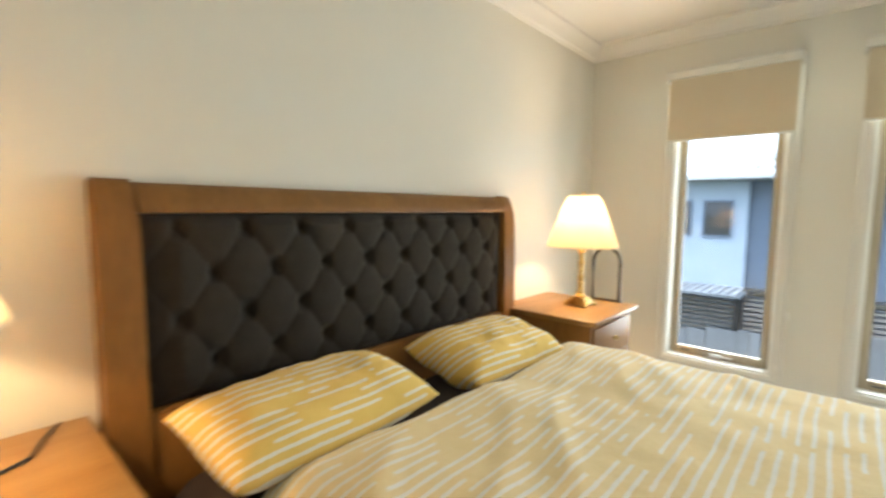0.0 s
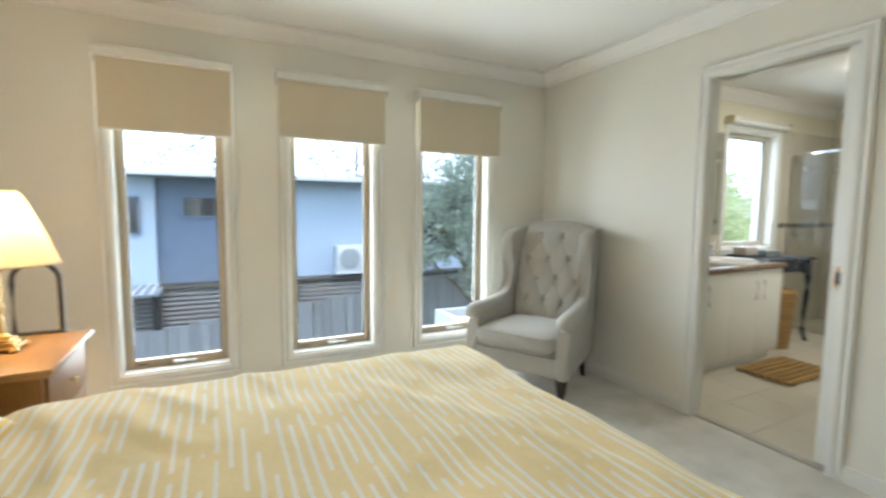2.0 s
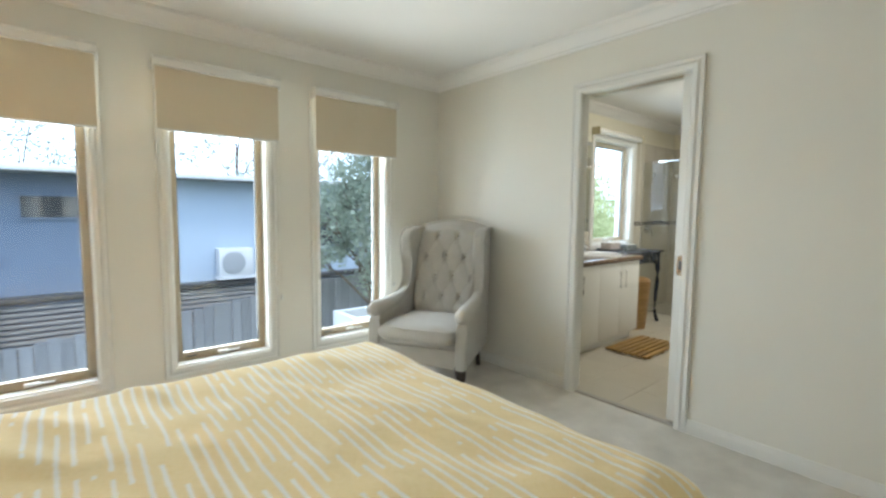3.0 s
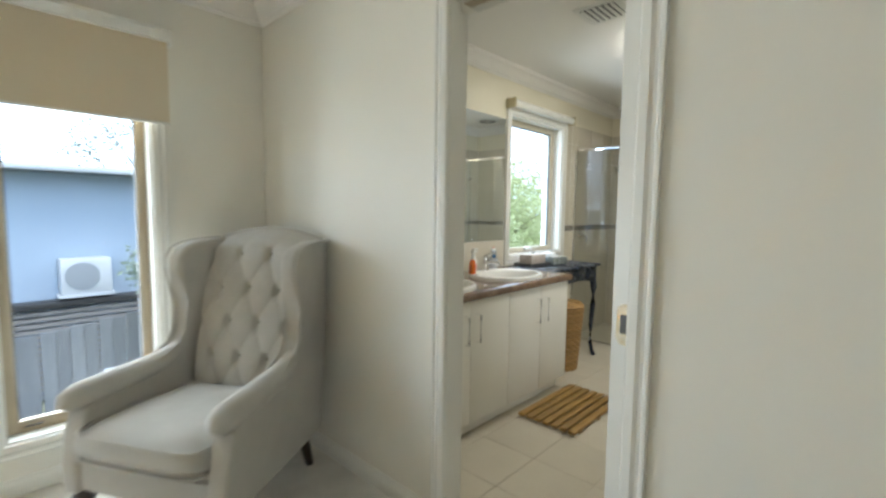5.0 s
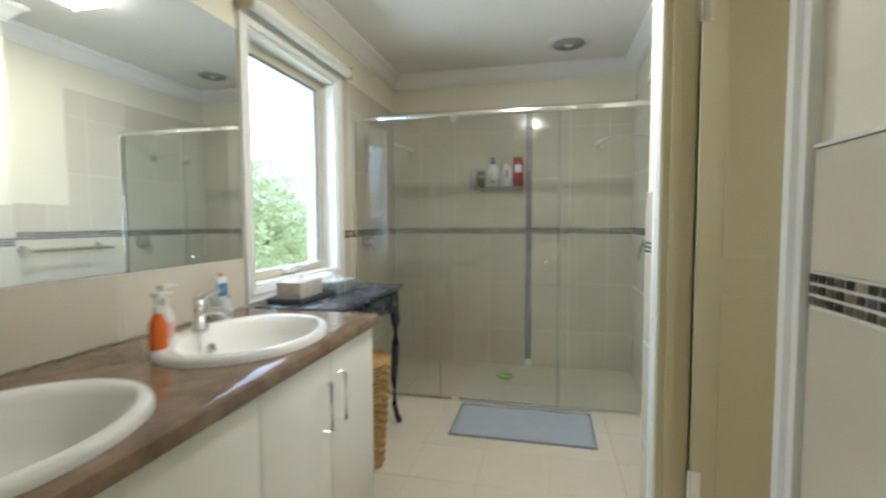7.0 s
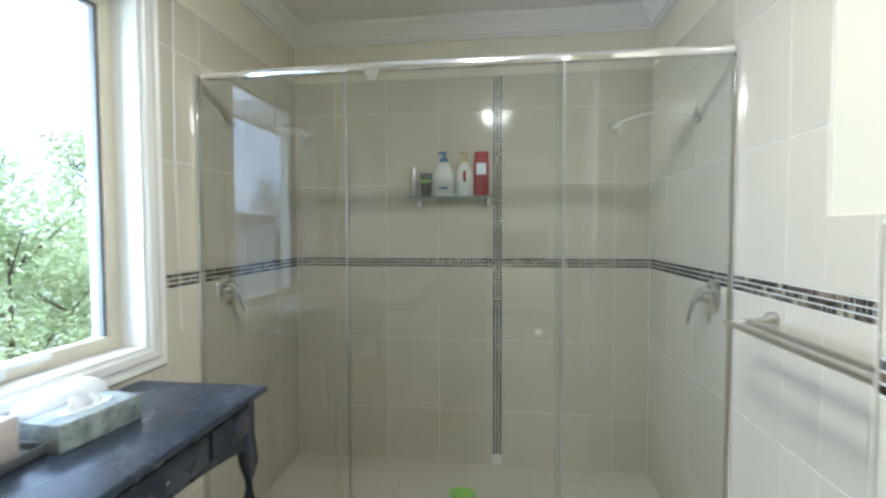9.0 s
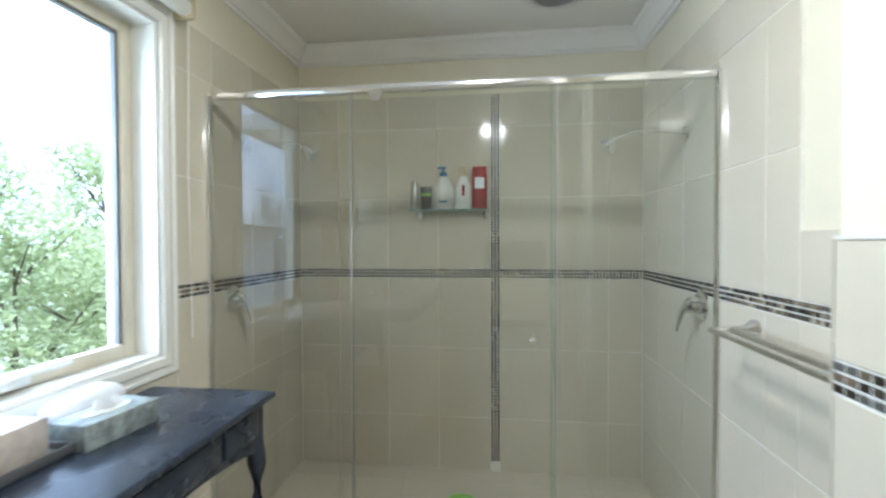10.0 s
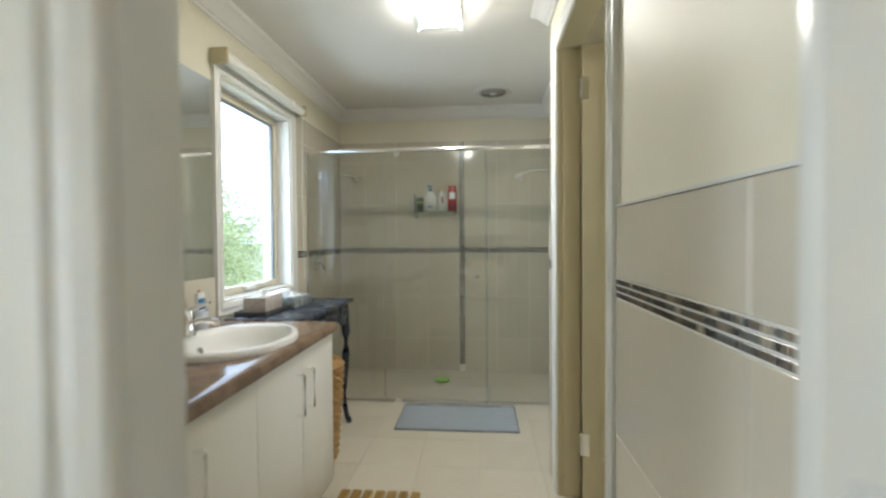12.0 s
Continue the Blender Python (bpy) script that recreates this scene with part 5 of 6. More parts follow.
# Flat disc coloured dark for the shade between the rings.
part("throat", lathe(bmesh.new(), [(0.112, -0.003), (0.0005, -0.003)], steps=32), surf("vent_shade", (0.16, 0.15, 0.14), None, 8, 0.8), vn, "dark disc standing in for the shaded throat")

vs = thing("ceiling_grille", "square white ceiling air grille with slats", "vent", (4.325, 2.43, ZC))
part("grille_frame", boxed(-0.13, 0.13, -0.13, 0.13, -0.008, -0.0005, bevel=0.003), M_WHITEPL, vs)
# Solid dark plate; its colour imitates shade behind the slats.
part("grille_back", boxed(-0.10, 0.10, -0.10, 0.10, -0.0095, -0.0082), M_GREYPL, vs, "dark plate standing in for the shaded opening")
for k in range(6):
    part("grille_slat", boxed(-0.10, 0.10, -0.095 + k * 0.034, -0.078 + k * 0.034, -0.016, -0.0097, bevel=0.001), M_WHITEPL, vs)

# ---- shower ----
SX = 5.965
scr = thing("shower_screen", "chrome framed clear glass shower screen with a pivot door", "shower screen", (SX, 1.455, 0.0))
L = YB - 1.457
part("sill_rail", boxed(-0.018, 0.018, 0.0, L, 0.004, 0.026, bevel=0.004), M_CHROME, scr, "chrome floor channel")
part("top_rail", boxed(-0.016, 0.016, 0.0245, L - 0.055, 1.898, 1.928, bevel=0.006), M_CHROME, scr, "chrome top rail")
for y0, y1, z1 in ((0.0, 0.024, 1.93), (L - 0.024, L, 1.916)):
    part("post", boxed(-0.016, 0.016, y0, y1, 0.026, z1, bevel=0.005), M_CHROME, scr, "chrome wall channel")
for y0, y1, x in ((0.024, 0.60, 0.0), (0.575, 1.36, -0.010), (1.352, L - 0.024, 0.0)):
    g = part("glass_panel", boxed(x - 0.003, x + 0.003, y0, y1, 0.024, 1.898), M_SHOWERGLASS, scr, "clear toughened glass")
    glaze(g, (-1, 0, 0))
for y in (0.575, 1.358):
    part("edge_strip", boxed(-0.0145, -0.0135, y - 0.003, y + 0.003, 0.03, 1.90), M_SILVER, scr, "pale plastic edge seal")
bm = lathe(bmesh.new(), [(0.008, 0.0), (0.008, 0.01), (0.014, 0.014), (0.016, 0.026), (0.012, 0.032), (0.0005, 0.033)], steps=16)
bmesh.ops.rotate(bm, cent=(0, 0, 0), matrix=Matrix.Rotation(radians(-90), 3, "Y"), verts=bm.verts)
bmesh.ops.translate(bm, vec=(-0.013, 0.66, 0.958), verts=bm.verts)
part("door_knob", bm, M_CHROME, scr, "small chrome knob")
bm = bmesh.new()
prism(bm, [(1.225, 1.899), (1.285, 1.899), (1.270, 1.862), (1.240, 1.862)], "x", -0.022, -0.0135)
part("pivot", bm, M_CHROME, scr, "chrome pivot bracket")
bm = bmesh.new()
prism(bm, [(1.225, 0.022), (1.285, 0.022), (1.275, 0.05), (1.235, 0.05)], "x", -0.022, -0.0135)
part("pivot", bm, M_CHROME, scr, "chrome pivot bracket")


def shower_set(y, sgn, x_head, x_tap):
    """Arm with head and a lever mixer on a side wall; sgn points into the shower."""
    s = thing("wall_shower", "chrome wall shower arm with a small round head", "shower head", (x_head, y, 1.775), "shower heads")
    part("flange", tube(bmesh.new(), [(0, 0.0, 0), (0, sgn * 0.008, 0), (0, sgn * 0.012, 0)], 0.03, 18, taper=[0.034, 0.032, 0.016]), M_CHROME, s)
    part("arm", tube(bmesh.new(), [(0, sgn * 0.008, 0.0), (0, sgn * 0.10, 0.012), (0, sgn * 0.20, 0.012), (0, sgn * 0.27, -0.008), (0, sgn * 0.29, -0.02)], 0.0065, 10), M_CHROME, s)
    hd = tube(bmesh.new(), [(0, sgn * 0.285, -0.012), (0, sgn * 0.30, -0.026), (0, sgn * 0.318, -0.045), (0, sgn * 0.33, -0.058)], 0.03, 18, taper=[0.013, 0.020, 0.036, 0.038])
    part("head", hd, M_CHROME, s, "chrome shower rose")
    m = thing("shower_mixer", "chrome lever shower mixer on a round plate", "tap", (x_tap, y, 1.07), "shower mixers")
    part("plate", tube(bmesh.new(), [(0, 0, 0), (0, sgn * 0.006, 0), (0, sgn * 0.012, 0)], 0.06, 28, taper=[0.062, 0.062, 0.050]), M_CHROME, m)
    part("barrel", tube(bmesh.new(), [(0, sgn * 0.01, 0), (0, sgn * 0.045, 0), (0, sgn * 0.06, -0.004)], 0.03, 20, taper=[0.036, 0.034, 0.020]), M_CHROME, m)
    part("lever", tube(bmesh.new(), [(0, sgn * 0.045, 0.005), (0.005, sgn * 0.07, -0.03), (0.012, sgn * 0.082, -0.085), (0.014, sgn * 0.084, -0.105)], 0.012, 12, taper=[0.018, 0.014, 0.010, 0.006]), M_CHROME, m)


shower_set(YT + 0.011, 1, 6.275, 6.11)
shower_set(YB - 0.011, -1, 6.265, 6.12)

shelf = thing("glass_shelf", "small clear glass shelf on chrome clips in the shower", "shelf", (XB - 0.012, 2.518, 1.492))
glaze(part("shelf_glass", boxed(-0.115, -0.001, -0.228, 0.228, 0.0, 0.008), surf("green_glass_edge", (0.20, 0.34, 0.28), None, 8, 0.1), shelf, "greenish glass"), (-1, 0, 0))
for y in (-0.20, 0.17):
    part("clip", boxed(-0.03, 0.0, y - 0.012, y + 0.012, -0.05, -0.0005, bevel=0.004), M_CHROME, shelf, "chrome shelf clip")
SZ = 1.5005
b = thing("spray_can", "slim silver spray can on the shower shelf", "bottle", (6.77, 2.715, SZ))
part("can", lathe(bmesh.new(), [(0.021, 0), (0.023, 0.004), (0.023, 0.115), (0.018, 0.125), (0.018, 0.16), (0.015, 0.163), (0.0005, 0.163)], steps=18), M_SILVER, b)
b = thing("gel_tube", "black and lime shower gel tube standing on its cap", "bottle", (6.77, 2.648, SZ))
bm = lathe(bmesh.new(), [(0.026, 0), (0.028, 0.004), (0.028, 0.03), (0.030, 0.034), (0.034, 0.12), (0.034, 0.13)], steps=18)
for v in bm.verts:
    if v.co.z > 0.03:
        v.co.x *= 1 - 0.85 * (v.co.z - 0.03) / 0.1
t_ = part("tube_body", bm, M_GREYPL, b)
part("band", boxed(-0.027, -0.0245, -0.028, 0.028, 0.075, 0.09, bevel=0.0005), M_LIME, t_, "lime band")


def shampoo(y, r, h, body, cap, label, name="shampoo_bottle", pump=True, patch=None):
    b = thing(name, label, "bottle", (6.77, y, SZ))
    bm = lathe(bmesh.new(), [(r * 0.9, 0), (r, 0.008), (r, h * 0.45), (r * 0.92, h * 0.65), (r * 0.62, h * 0.88), (r * 0.34, h)] if pump else [(r * 0.93, 0), (r, 0.006), (r, h * 0.80), (r * 0.9, h * 0.83), (r * 0.9, h * 0.99), (r * 0.85, h), (0.0005, h)], steps=22)
    bmesh.ops.scale(bm, vec=(0.62, 1, 1), verts=bm.verts)
    bd = part("bottle_body", bm, body, b)
    if pump:
        bm = lathe(bmesh.new(), [(r * 0.36, h), (r * 0.36, h + 0.02), (0.006, h + 0.022), (0.006, h + 0.042), (0.016, h + 0.043), (0.016, h + 0.053), (0.0005, h + 0.055)], steps=14)
        tube(bm, [(0, 0, h + 0.048), (-0.012, 0.012, h + 0.049), (-0.02, 0.028, h + 0.045)], 0.006, 8)
        part("pump", bm, cap, b, "pump top")
    if patch:
        mat, z0, z1, k = patch
        bm = bmesh.new()
        sheet(bm, lambda u, v: (-0.62 * (r + 0.001) * math.cos((u - 0.5) * k), (r + 0.001) * math.sin((u - 0.5) * k), h * (z0 + (z1 - z0) * v)), 10, 2)
        part("label", bm, mat, bd, "plain printed patch")


shampoo(2.55, 0.058, 0.185, M_WHITEPL, M_BLUE, "white pump bottle of body wash with a blue top", patch=(M_BLUE, 0.20, 0.26, 0.8))
shampoo(2.437, 0.046, 0.185, M_WHITEPL, surf("cream_pump", (0.68, 0.52, 0.26), None, 8, 0.35), "white pump bottle with a cream top and red leaf mark", patch=(M_RED, 0.40, 0.72, 0.35))
shampoo(2.348, 0.042, 0.235, M_RED, M_RED, "dark red bottle with a pale round patch", pump=False, patch=(M_TISSUE, 0.48, 0.74, 1.3))

dr = thing("soap_dish", "bright green oval plastic dish on the shower floor", "dish", (6.505, 2.43, 0.0))
bm = lathe(bmesh.new(), [(0.05, 0.002), (0.062, 0.006), (0.068, 0.022), (0.063, 0.022), (0.055, 0.010), (0.0005, 0.008)], steps=28)
bmesh.ops.scale(bm, vec=(0.7, 1, 1), verts=bm.verts)
part("dish", bm, M_LIME, dr)

rail = thing("towel_rail", "double chrome towel rail fixed to the tiled wall", "towel rail", (5.737, YT + 0.011, 1.055))
for x in (0.0, -0.50):
    part("bracket", tube(bmesh.new(), [(x, 0, 0), (x, 0.012, 0), (x, 0.03, -0.004), (x, 0.12, -0.012)], 0.012, 12, taper=[0.026, 0.024, 0.012, 0.010]), M_CHROME, rail)
for y, z in ((0.075, -0.008), (0.122, -0.012)):
    part("bar", tube(bmesh.new(), [(0.02, y, z), (-0.52, y, z)], 0.009, 10), M_CHROME, rail)

# ---- outside ----
bm = bmesh.new()
vs_ = [bm.verts.new(p) for p in ((-400, -400, -1.9), (400, -400, -1.9), (400, 600, -1.9), (-400, 600, -1.9))]
bm.faces.new(vs_)
setting("ground", bm, M_GRASS, "rough green lawn around the houses", "ground")

bm = bmesh.new()
box(bm, XL - 0.6, XD2 + 0.6, YW + 0.2, YW + 0.75, 2.36, 2.50)
box(bm, XD2 + 0.62, XB + 0.7, YB + 0.2, 3.84, 2.24, 2.40)
setting("eaves", bm, surf("white_soffit", (0.90, 0.91, 0.92), None, 4, 0.7), "white lined roof eaves over the windows", "eaves")
bm = bmesh.new()
prism(bm, [(-1.8, ZC + 0.13), (1.6, 3.5), (4.06, ZC + 0.13)], "x", XL - 0.7, XB + 0.8)
setting("roof_own", bm, M_ROOF, "grey pitched sheet roof over the rooms", "roof")

planter = thing("planter_box", "tall white open-topped planter box outside the window", "planter", (2.26, 4.22, -1.9))
for x0, x1, y0, y1 in ((0.0, 0.06, 0.0, 0.44), (0.78, 0.84, 0.0, 0.44), (0.062, 0.778, 0.38, 0.44), (0.062, 0.778, 0.0, 0.06)):
    part("side", boxed(x0, x1, y0, y1, 0.0, 2.18, bevel=0.006), M_ACWHITE, planter)
part("soil", boxed(0.062, 0.778, 0.062, 0.378, 0.0, 1.85), M_BARK, planter, "dark soil")


def neighbour():
    h = thing("neighbour_house", "low rendered neighbour house in white and blue-grey under a flat roof", "house", (0.0, 11.0, -1.9))
    Z = 1.9
    segs = ((-9.0, -0.74, 0.0, M_RENDER_W), (-0.738, 1.75, 0.12, M_RENDER_G), (1.752, 7.2, 0.0, M_RENDER_W))
    for x0, x1, y, m in segs:
        part("wall", boxed(x0, x1, y, 6.0, 0.0, Z + 1.84), m, h)
    rf = part("roof", boxed(-9.6, 7.7, -0.45, 6.5, Z + 1.84, Z + 1.93), M_ROOF, h, "flat grey sheet roof")
    part("gutter", boxed(-9.6, 7.7, -0.54, -0.452, Z + 1.85, Z + 1.95, bevel=0.02), M_GUTTER, rf, "pale metal gutter")
    for x0, x1, z0, z1, y in ((-1.47, -1.02, 0.77, 1.43, 0.0), (-2.15, -1.75, 0.77, 1.43, 0.0), (-0.26, 0.74, 1.09, 1.46, 0.12), (-4.2, -3.2, 0.5, 1.43, 0.0), (4.9, 5.8, 0.4, 1.4, 0.0)):
        w = part("window", boxed(x0, x1, y - 0.03, y - 0.002, Z + z0, Z + z1), M_DARKGLASS, h, "dark window")
        bm = bmesh.new()
        for a in ((x0 - 0.04, x0, z0 - 0.04, z1 + 0.04), (x1, x1 + 0.04, z0 - 0.04, z1 + 0.04), (x0, x1, z0 - 0.04, z0), (x0, x1, z1, z1 + 0.04)):
            box(bm, a[0], a[1], y - 0.045, y - 0.001, Z + a[2], Z + a[3])
        part("frame", bm, M_RENDER_G, w, "grey window frame")
    part("floor_band", boxed(-0.70, 7.2, -0.32, -0.001, Z - 0.34, Z - 0.24, bevel=0.01), M_DARKSEAL, h, "dark floor edge beam")
    aw = part("awning", boxed(-3.2, -0.62, -1.15, -0.002, Z - 0.30, Z - 0.26), M_ROOF, h, "low sheet awning")
    for k in range(18):
        part("awning_rib", boxed(-3.18 + k * 0.142, -3.13 + k * 0.142, -1.15, -0.003, Z - 0.26, Z - 0.235, bevel=0.008), M_GUTTER, aw)
    for x in (-3.1, -0.75, 1.8, 4.6):
        part("post", boxed(x - 0.06, x + 0.06, -0.40, -0.28, 0.0, Z - 0.30), M_DARKSEAL, h, "dark post")
    for k in range(15):
        z = Z - 0.42 - k * 0.095
        part("slat", boxed(-3.2, 7.0, -0.27, -0.24, z - 0.03, z + 0.03), M_SLAT, h)
    return h


neighbour()


def garden_house():
    """Low white house further down the slope, seen past the corner of the first one."""
    h = thing("garden_house", "low white house with a pale sheet roof further down the slope", "house", (-17.0, 10.2, -1.9))
    part("wall", boxed(-6.0, 0.0, 0.0, 7.0, 0.0, 3.3), M_RENDER_W, h)
    rf = part("roof", boxed(-6.5, 0.5, -0.5, 7.5, 3.3, 3.42, bevel=0.02), M_GUTTER, h, "pale sheet roof")
    part("gutter", boxed(0.5, 0.6, -0.5, 7.5, 3.27, 3.40, bevel=0.02), M_GUTTER, rf, "pale metal gutter")
    for y0, y1, z0, z1 in ((0.7, 1.5, 0.4, 2.5), (2.3, 3.7, 1.2, 2.5), (4.6, 6.0, 1.2, 2.5)):
        w = part("window", boxed(0.002, 0.03, y0, y1, z0, z1), M_DARKGLASS, h, "dark window")
        bm = bmesh.new()
        for a in ((y0 - 0.07, y0, z0 - 0.07, z1 + 0.07), (y1, y1 + 0.07, z0 - 0.07, z1 + 0.07), (y0, y1, z0 - 0.07, z0), (y0, y1, z1, z1 + 0.07), ((y0 + y1) / 2 - 0.03, (y0 + y1) / 2 + 0.03, z0, z1)):
            box(bm, 0.001, 0.05, a[0], a[1], a[2], a[3])
        part("frame", bm, M_WHITEPL, w, "white window frame")


garden_house()
ac = thing("air_conditioner", "white outdoor air conditioner on a bracket on the neighbour wall", "air conditioner", (3.06, 10.80, -0.18))
part("casing", boxed(-0.34, 0.34, -0.14, 0.19, 0.03, 0.62, bevel=0.02), M_ACWHITE, ac)
bm = lathe(bmesh.new(), [(0.235, 0.0), (0.235, 0.012), (0.215, 0.014), (0.0005, 0.008)], steps=32)
bmesh.ops.rotate(bm, cent=(0, 0, 0), matrix=Matrix.Rotation(radians(90), 3, "X"), verts=bm.verts)
bmesh.ops.translate(bm, vec=(-0.06, -0.139, 0.325), verts=bm.verts)
part("fan_grille", bm, surf("ac_grille", (0.27, 0.29, 0.31), None, 8, 0.5), ac, "grey round fan grille")
part("bracket", boxed(-0.38, 0.38, -0.16, 0.196, -0.02, 0.03, bevel=0.006), M_ACWHITE, ac)

fence = thing("paling_fence", "weathered grey timber paling fence on a slope", "fence", (0.0, 8.0, -1.9))
rng = random.Random(5)
for k in range(92):
    x = -4.6 + k * 0.135
    ztop = -0.40 + 0.112 * x + rng.uniform(-0.025, 0.02)
    bm = boxed(-0.062, 0.062, -0.009, 0.009, 0.0, ztop + 1.9)
    ob = part("paling", bm, M_FENCE, fence)
    ob.location = (x, rng.uniform(-0.006, 0.006), 0.0)
    ob.rotation_euler = (0, radians(rng.uniform(-0.7, 0.7)), 0)
for z in (0.25, 0.95):
    part("rail", boxed(-4.7, 7.8, 0.012, 0.055, z, z + 0.08), M_FENCE, fence)


def leaf_mat(name, c1, c2):
    m = bpy.data.materials.new(name)
    m.use_nodes = True
    n, l = m.node_tree.nodes, m.node_tree.links
    p = n["Principled BSDF"]
    g = n.new("ShaderNodeNewGeometry")
    mixc = n.new("ShaderNodeMix")
    mixc.data_type = "RGBA"
    mixc.inputs[6].default_value, mixc.inputs[7].default_value = (*c1, 1), (*c2, 1)
    l.new(g.outputs["Random Per Island"], mixc.inputs[0])
    l.new(mixc.outputs[2], p.inputs["Base Color"])
    p.inputs["Roughness"].default_value = 0.5
    tl = n.new("ShaderNodeBsdfTranslucent")
    l.new(mixc.outputs[2], tl.inputs[0])
    mx = n.new("ShaderNodeMixShader")
    mx.inputs[0].default_value = 0.3
    l.new(p.outputs[0], mx.inputs[1])
    l.new(tl.outputs[0], mx.inputs[2])
    l.new(mx.outputs[0], n["Material Output"].inputs[0])
    return m


M_LEAF_A = leaf_mat("bush_leaf", (0.15, 0.20, 0.155), (0.32, 0.375, 0.30))
M_LEAF_B = leaf_mat("bright_leaf", (0.36, 0.42, 0.20), (0.60, 0.63, 0.38))
M_LEAF_C = leaf_mat("gum_leaf", (0.26, 0.30, 0.28), (0.42, 0.46, 0.43))


def tree(name, label, at, height, blobs, count, size, leaf, seed):
    """Trunk with limbs to each clump; leaves are small folded blades scattered through uneven clumps."""
    t = thing(name, label, "tree", at)
    r = random.Random(seed)
    bm = bmesh.new()
    tube(bm, [(0, 0, -0.02), (0.03, 0.02, height * 0.2), (-0.03, 0.03, height * 0.45), (0.0, 0.0, height * 0.7)], 0.08, 8, taper=[0.035 * height * 0.6, 0.028 * height * 0.6, 0.02 * height * 0.6, 0.01 * height * 0.6])
    for bx, by, bz, br in blobs:
        z0 = min(bz * 0.6, height * 0.55)
        tube(bm, [(0, 0, z0), (bx * 0.5, by * 0.5, (z0 + bz) / 2 + 0.05), (bx, by, bz)], 0.02, 6, taper=[0.012 * height * 0.6, 0.008 * height * 0.6, 0.006])
        for k in range(4):
            a, e = r.uniform(0, 6.28), r.uniform(-0.3, 0.9)
            tube(bm, [(bx * 0.7, by * 0.7, (z0 + 2 * bz) / 3), (bx + br * 0.8 * math.cos(a), by + br * 0.8 * math.sin(a), bz + br * 0.6 * e)], 0.01, 4, taper=[0.014, 0.004])
    part("trunk", bm, M_BARK, t, "brown branching trunk")
    verts, faces = [], []
    vol = sum(b[3] ** 2 for b in blobs)
    for bx, by, bz, br in blobs:
        for _ in range(int(count * br ** 2 / vol)):
            d = Vector((r.gauss(0, 1), r.gauss(0, 1), r.gauss(0, 1))).normalized()
            q = r.random() ** 0.45
            lump = 1 + 0.45 * noise.noise(d * 2.2 + Vector((seed, bx * 3, bz)))
            p = Vector((bx, by, bz)) + Vector((d.x, d.y, d.z * 0.85)) * br * q * lump
            if noise.noise(p * 2.1 + Vector((seed * 3.1, 0, 0))) < -0.22:
                continue
            u = Vector((r.gauss(0, 1), r.gauss(0, 1), r.gauss(0, 0.6))).normalized()
            w = u.cross(Vector((r.gauss(0, 1), r.gauss(0, 1), r.gauss(0, 1)))).normalized()
            s = size * r.uniform(0.6, 1.4)
            i = len(verts)
            nrm = u.cross(w) * s * 0.12
            verts += [p, p + u * s * 0.5 + w * s * 0.24 + nrm, p + u * s, p + u * s * 0.5 - w * s * 0.24 + nrm]
            faces += [(i, i + 1, i + 2), (i, i + 2, i + 3)]
    me = bpy.data.meshes.new("crown")
    me.from_pydata([tuple(v) for v in verts], [], faces)
    me.materials.append(leaf)
    ob = new("crown", me)
    ob.parent = t
    tagged(ob, label="uneven leafy crown")
    return t


tree("bushy_tree", "dense grey-green bushy tree beside the paling fence", (4.35, 7.35, -1.9), 3.8,
     [(0, 0, 3.2, 0.7), (-0.55, -0.1, 2.7, 0.55), (0.7, -0.1, 2.7, 0.7), (0.1, -0.2, 2.1, 0.6), (-0.45, 0.1, 3.6, 0.5), (0.7, 0.2, 3.6, 0.7), (0.1, 0.2, 4.1, 0.5), (1.3, 0.1, 2.3, 0.7), (1.2, 0.1, 3.2, 0.7), (-0.95, 0.0, 3.2, 0.35), (-1.1, 0.0, 2.5, 0.35)], 28000, 0.075, M_LEAF_A, 1)
tree("garden_shrub", "tall bright green garden shrub outside the bathroom window", (8.4, 7.3, -1.9), 3.6,
     [(0, 0, 3.2, 0.8), (-0.7, 0.1, 2.3, 0.8), (0.8, -0.2, 2.6, 0.9), (0.2, -0.3, 1.6, 0.9), (-0.3, 0.2, 3.9, 0.5), (1.5, 0.2, 1.7, 0.9), (-1.3, 0.3, 1.4, 0.7)], 20000, 0.085, M_LEAF_B, 2)
tree("garden_shrub", "rounded green shrub in the garden behind the house", (10.9, 8.3, -1.9), 4.2,
     [(0, 0, 3.6, 1.0), (-0.9, 0.1, 2.6, 1.0), (1.0, -0.2, 3.0, 1.0), (0.2, -0.3, 1.7, 1.1), (-0.3, 0.2, 4.4, 0.7), (2.0, 0.2, 2.0, 1.1)], 17000, 0.10, M_LEAF_B, 3)
tree("garden_shrub", "spreading pale green shrub over the lawn", (13.5, 9.4, -1.9), 4.6,
     [(0, 0, 4.0, 1.1), (-1.2, 0.1, 3.0, 1.1), (1.2, -0.2, 3.4, 1.2), (0.2, -0.3, 2.0, 1.2), (2.2, 0.2, 2.4, 1.2)], 13000, 0.12, M_LEAF_B, 4)
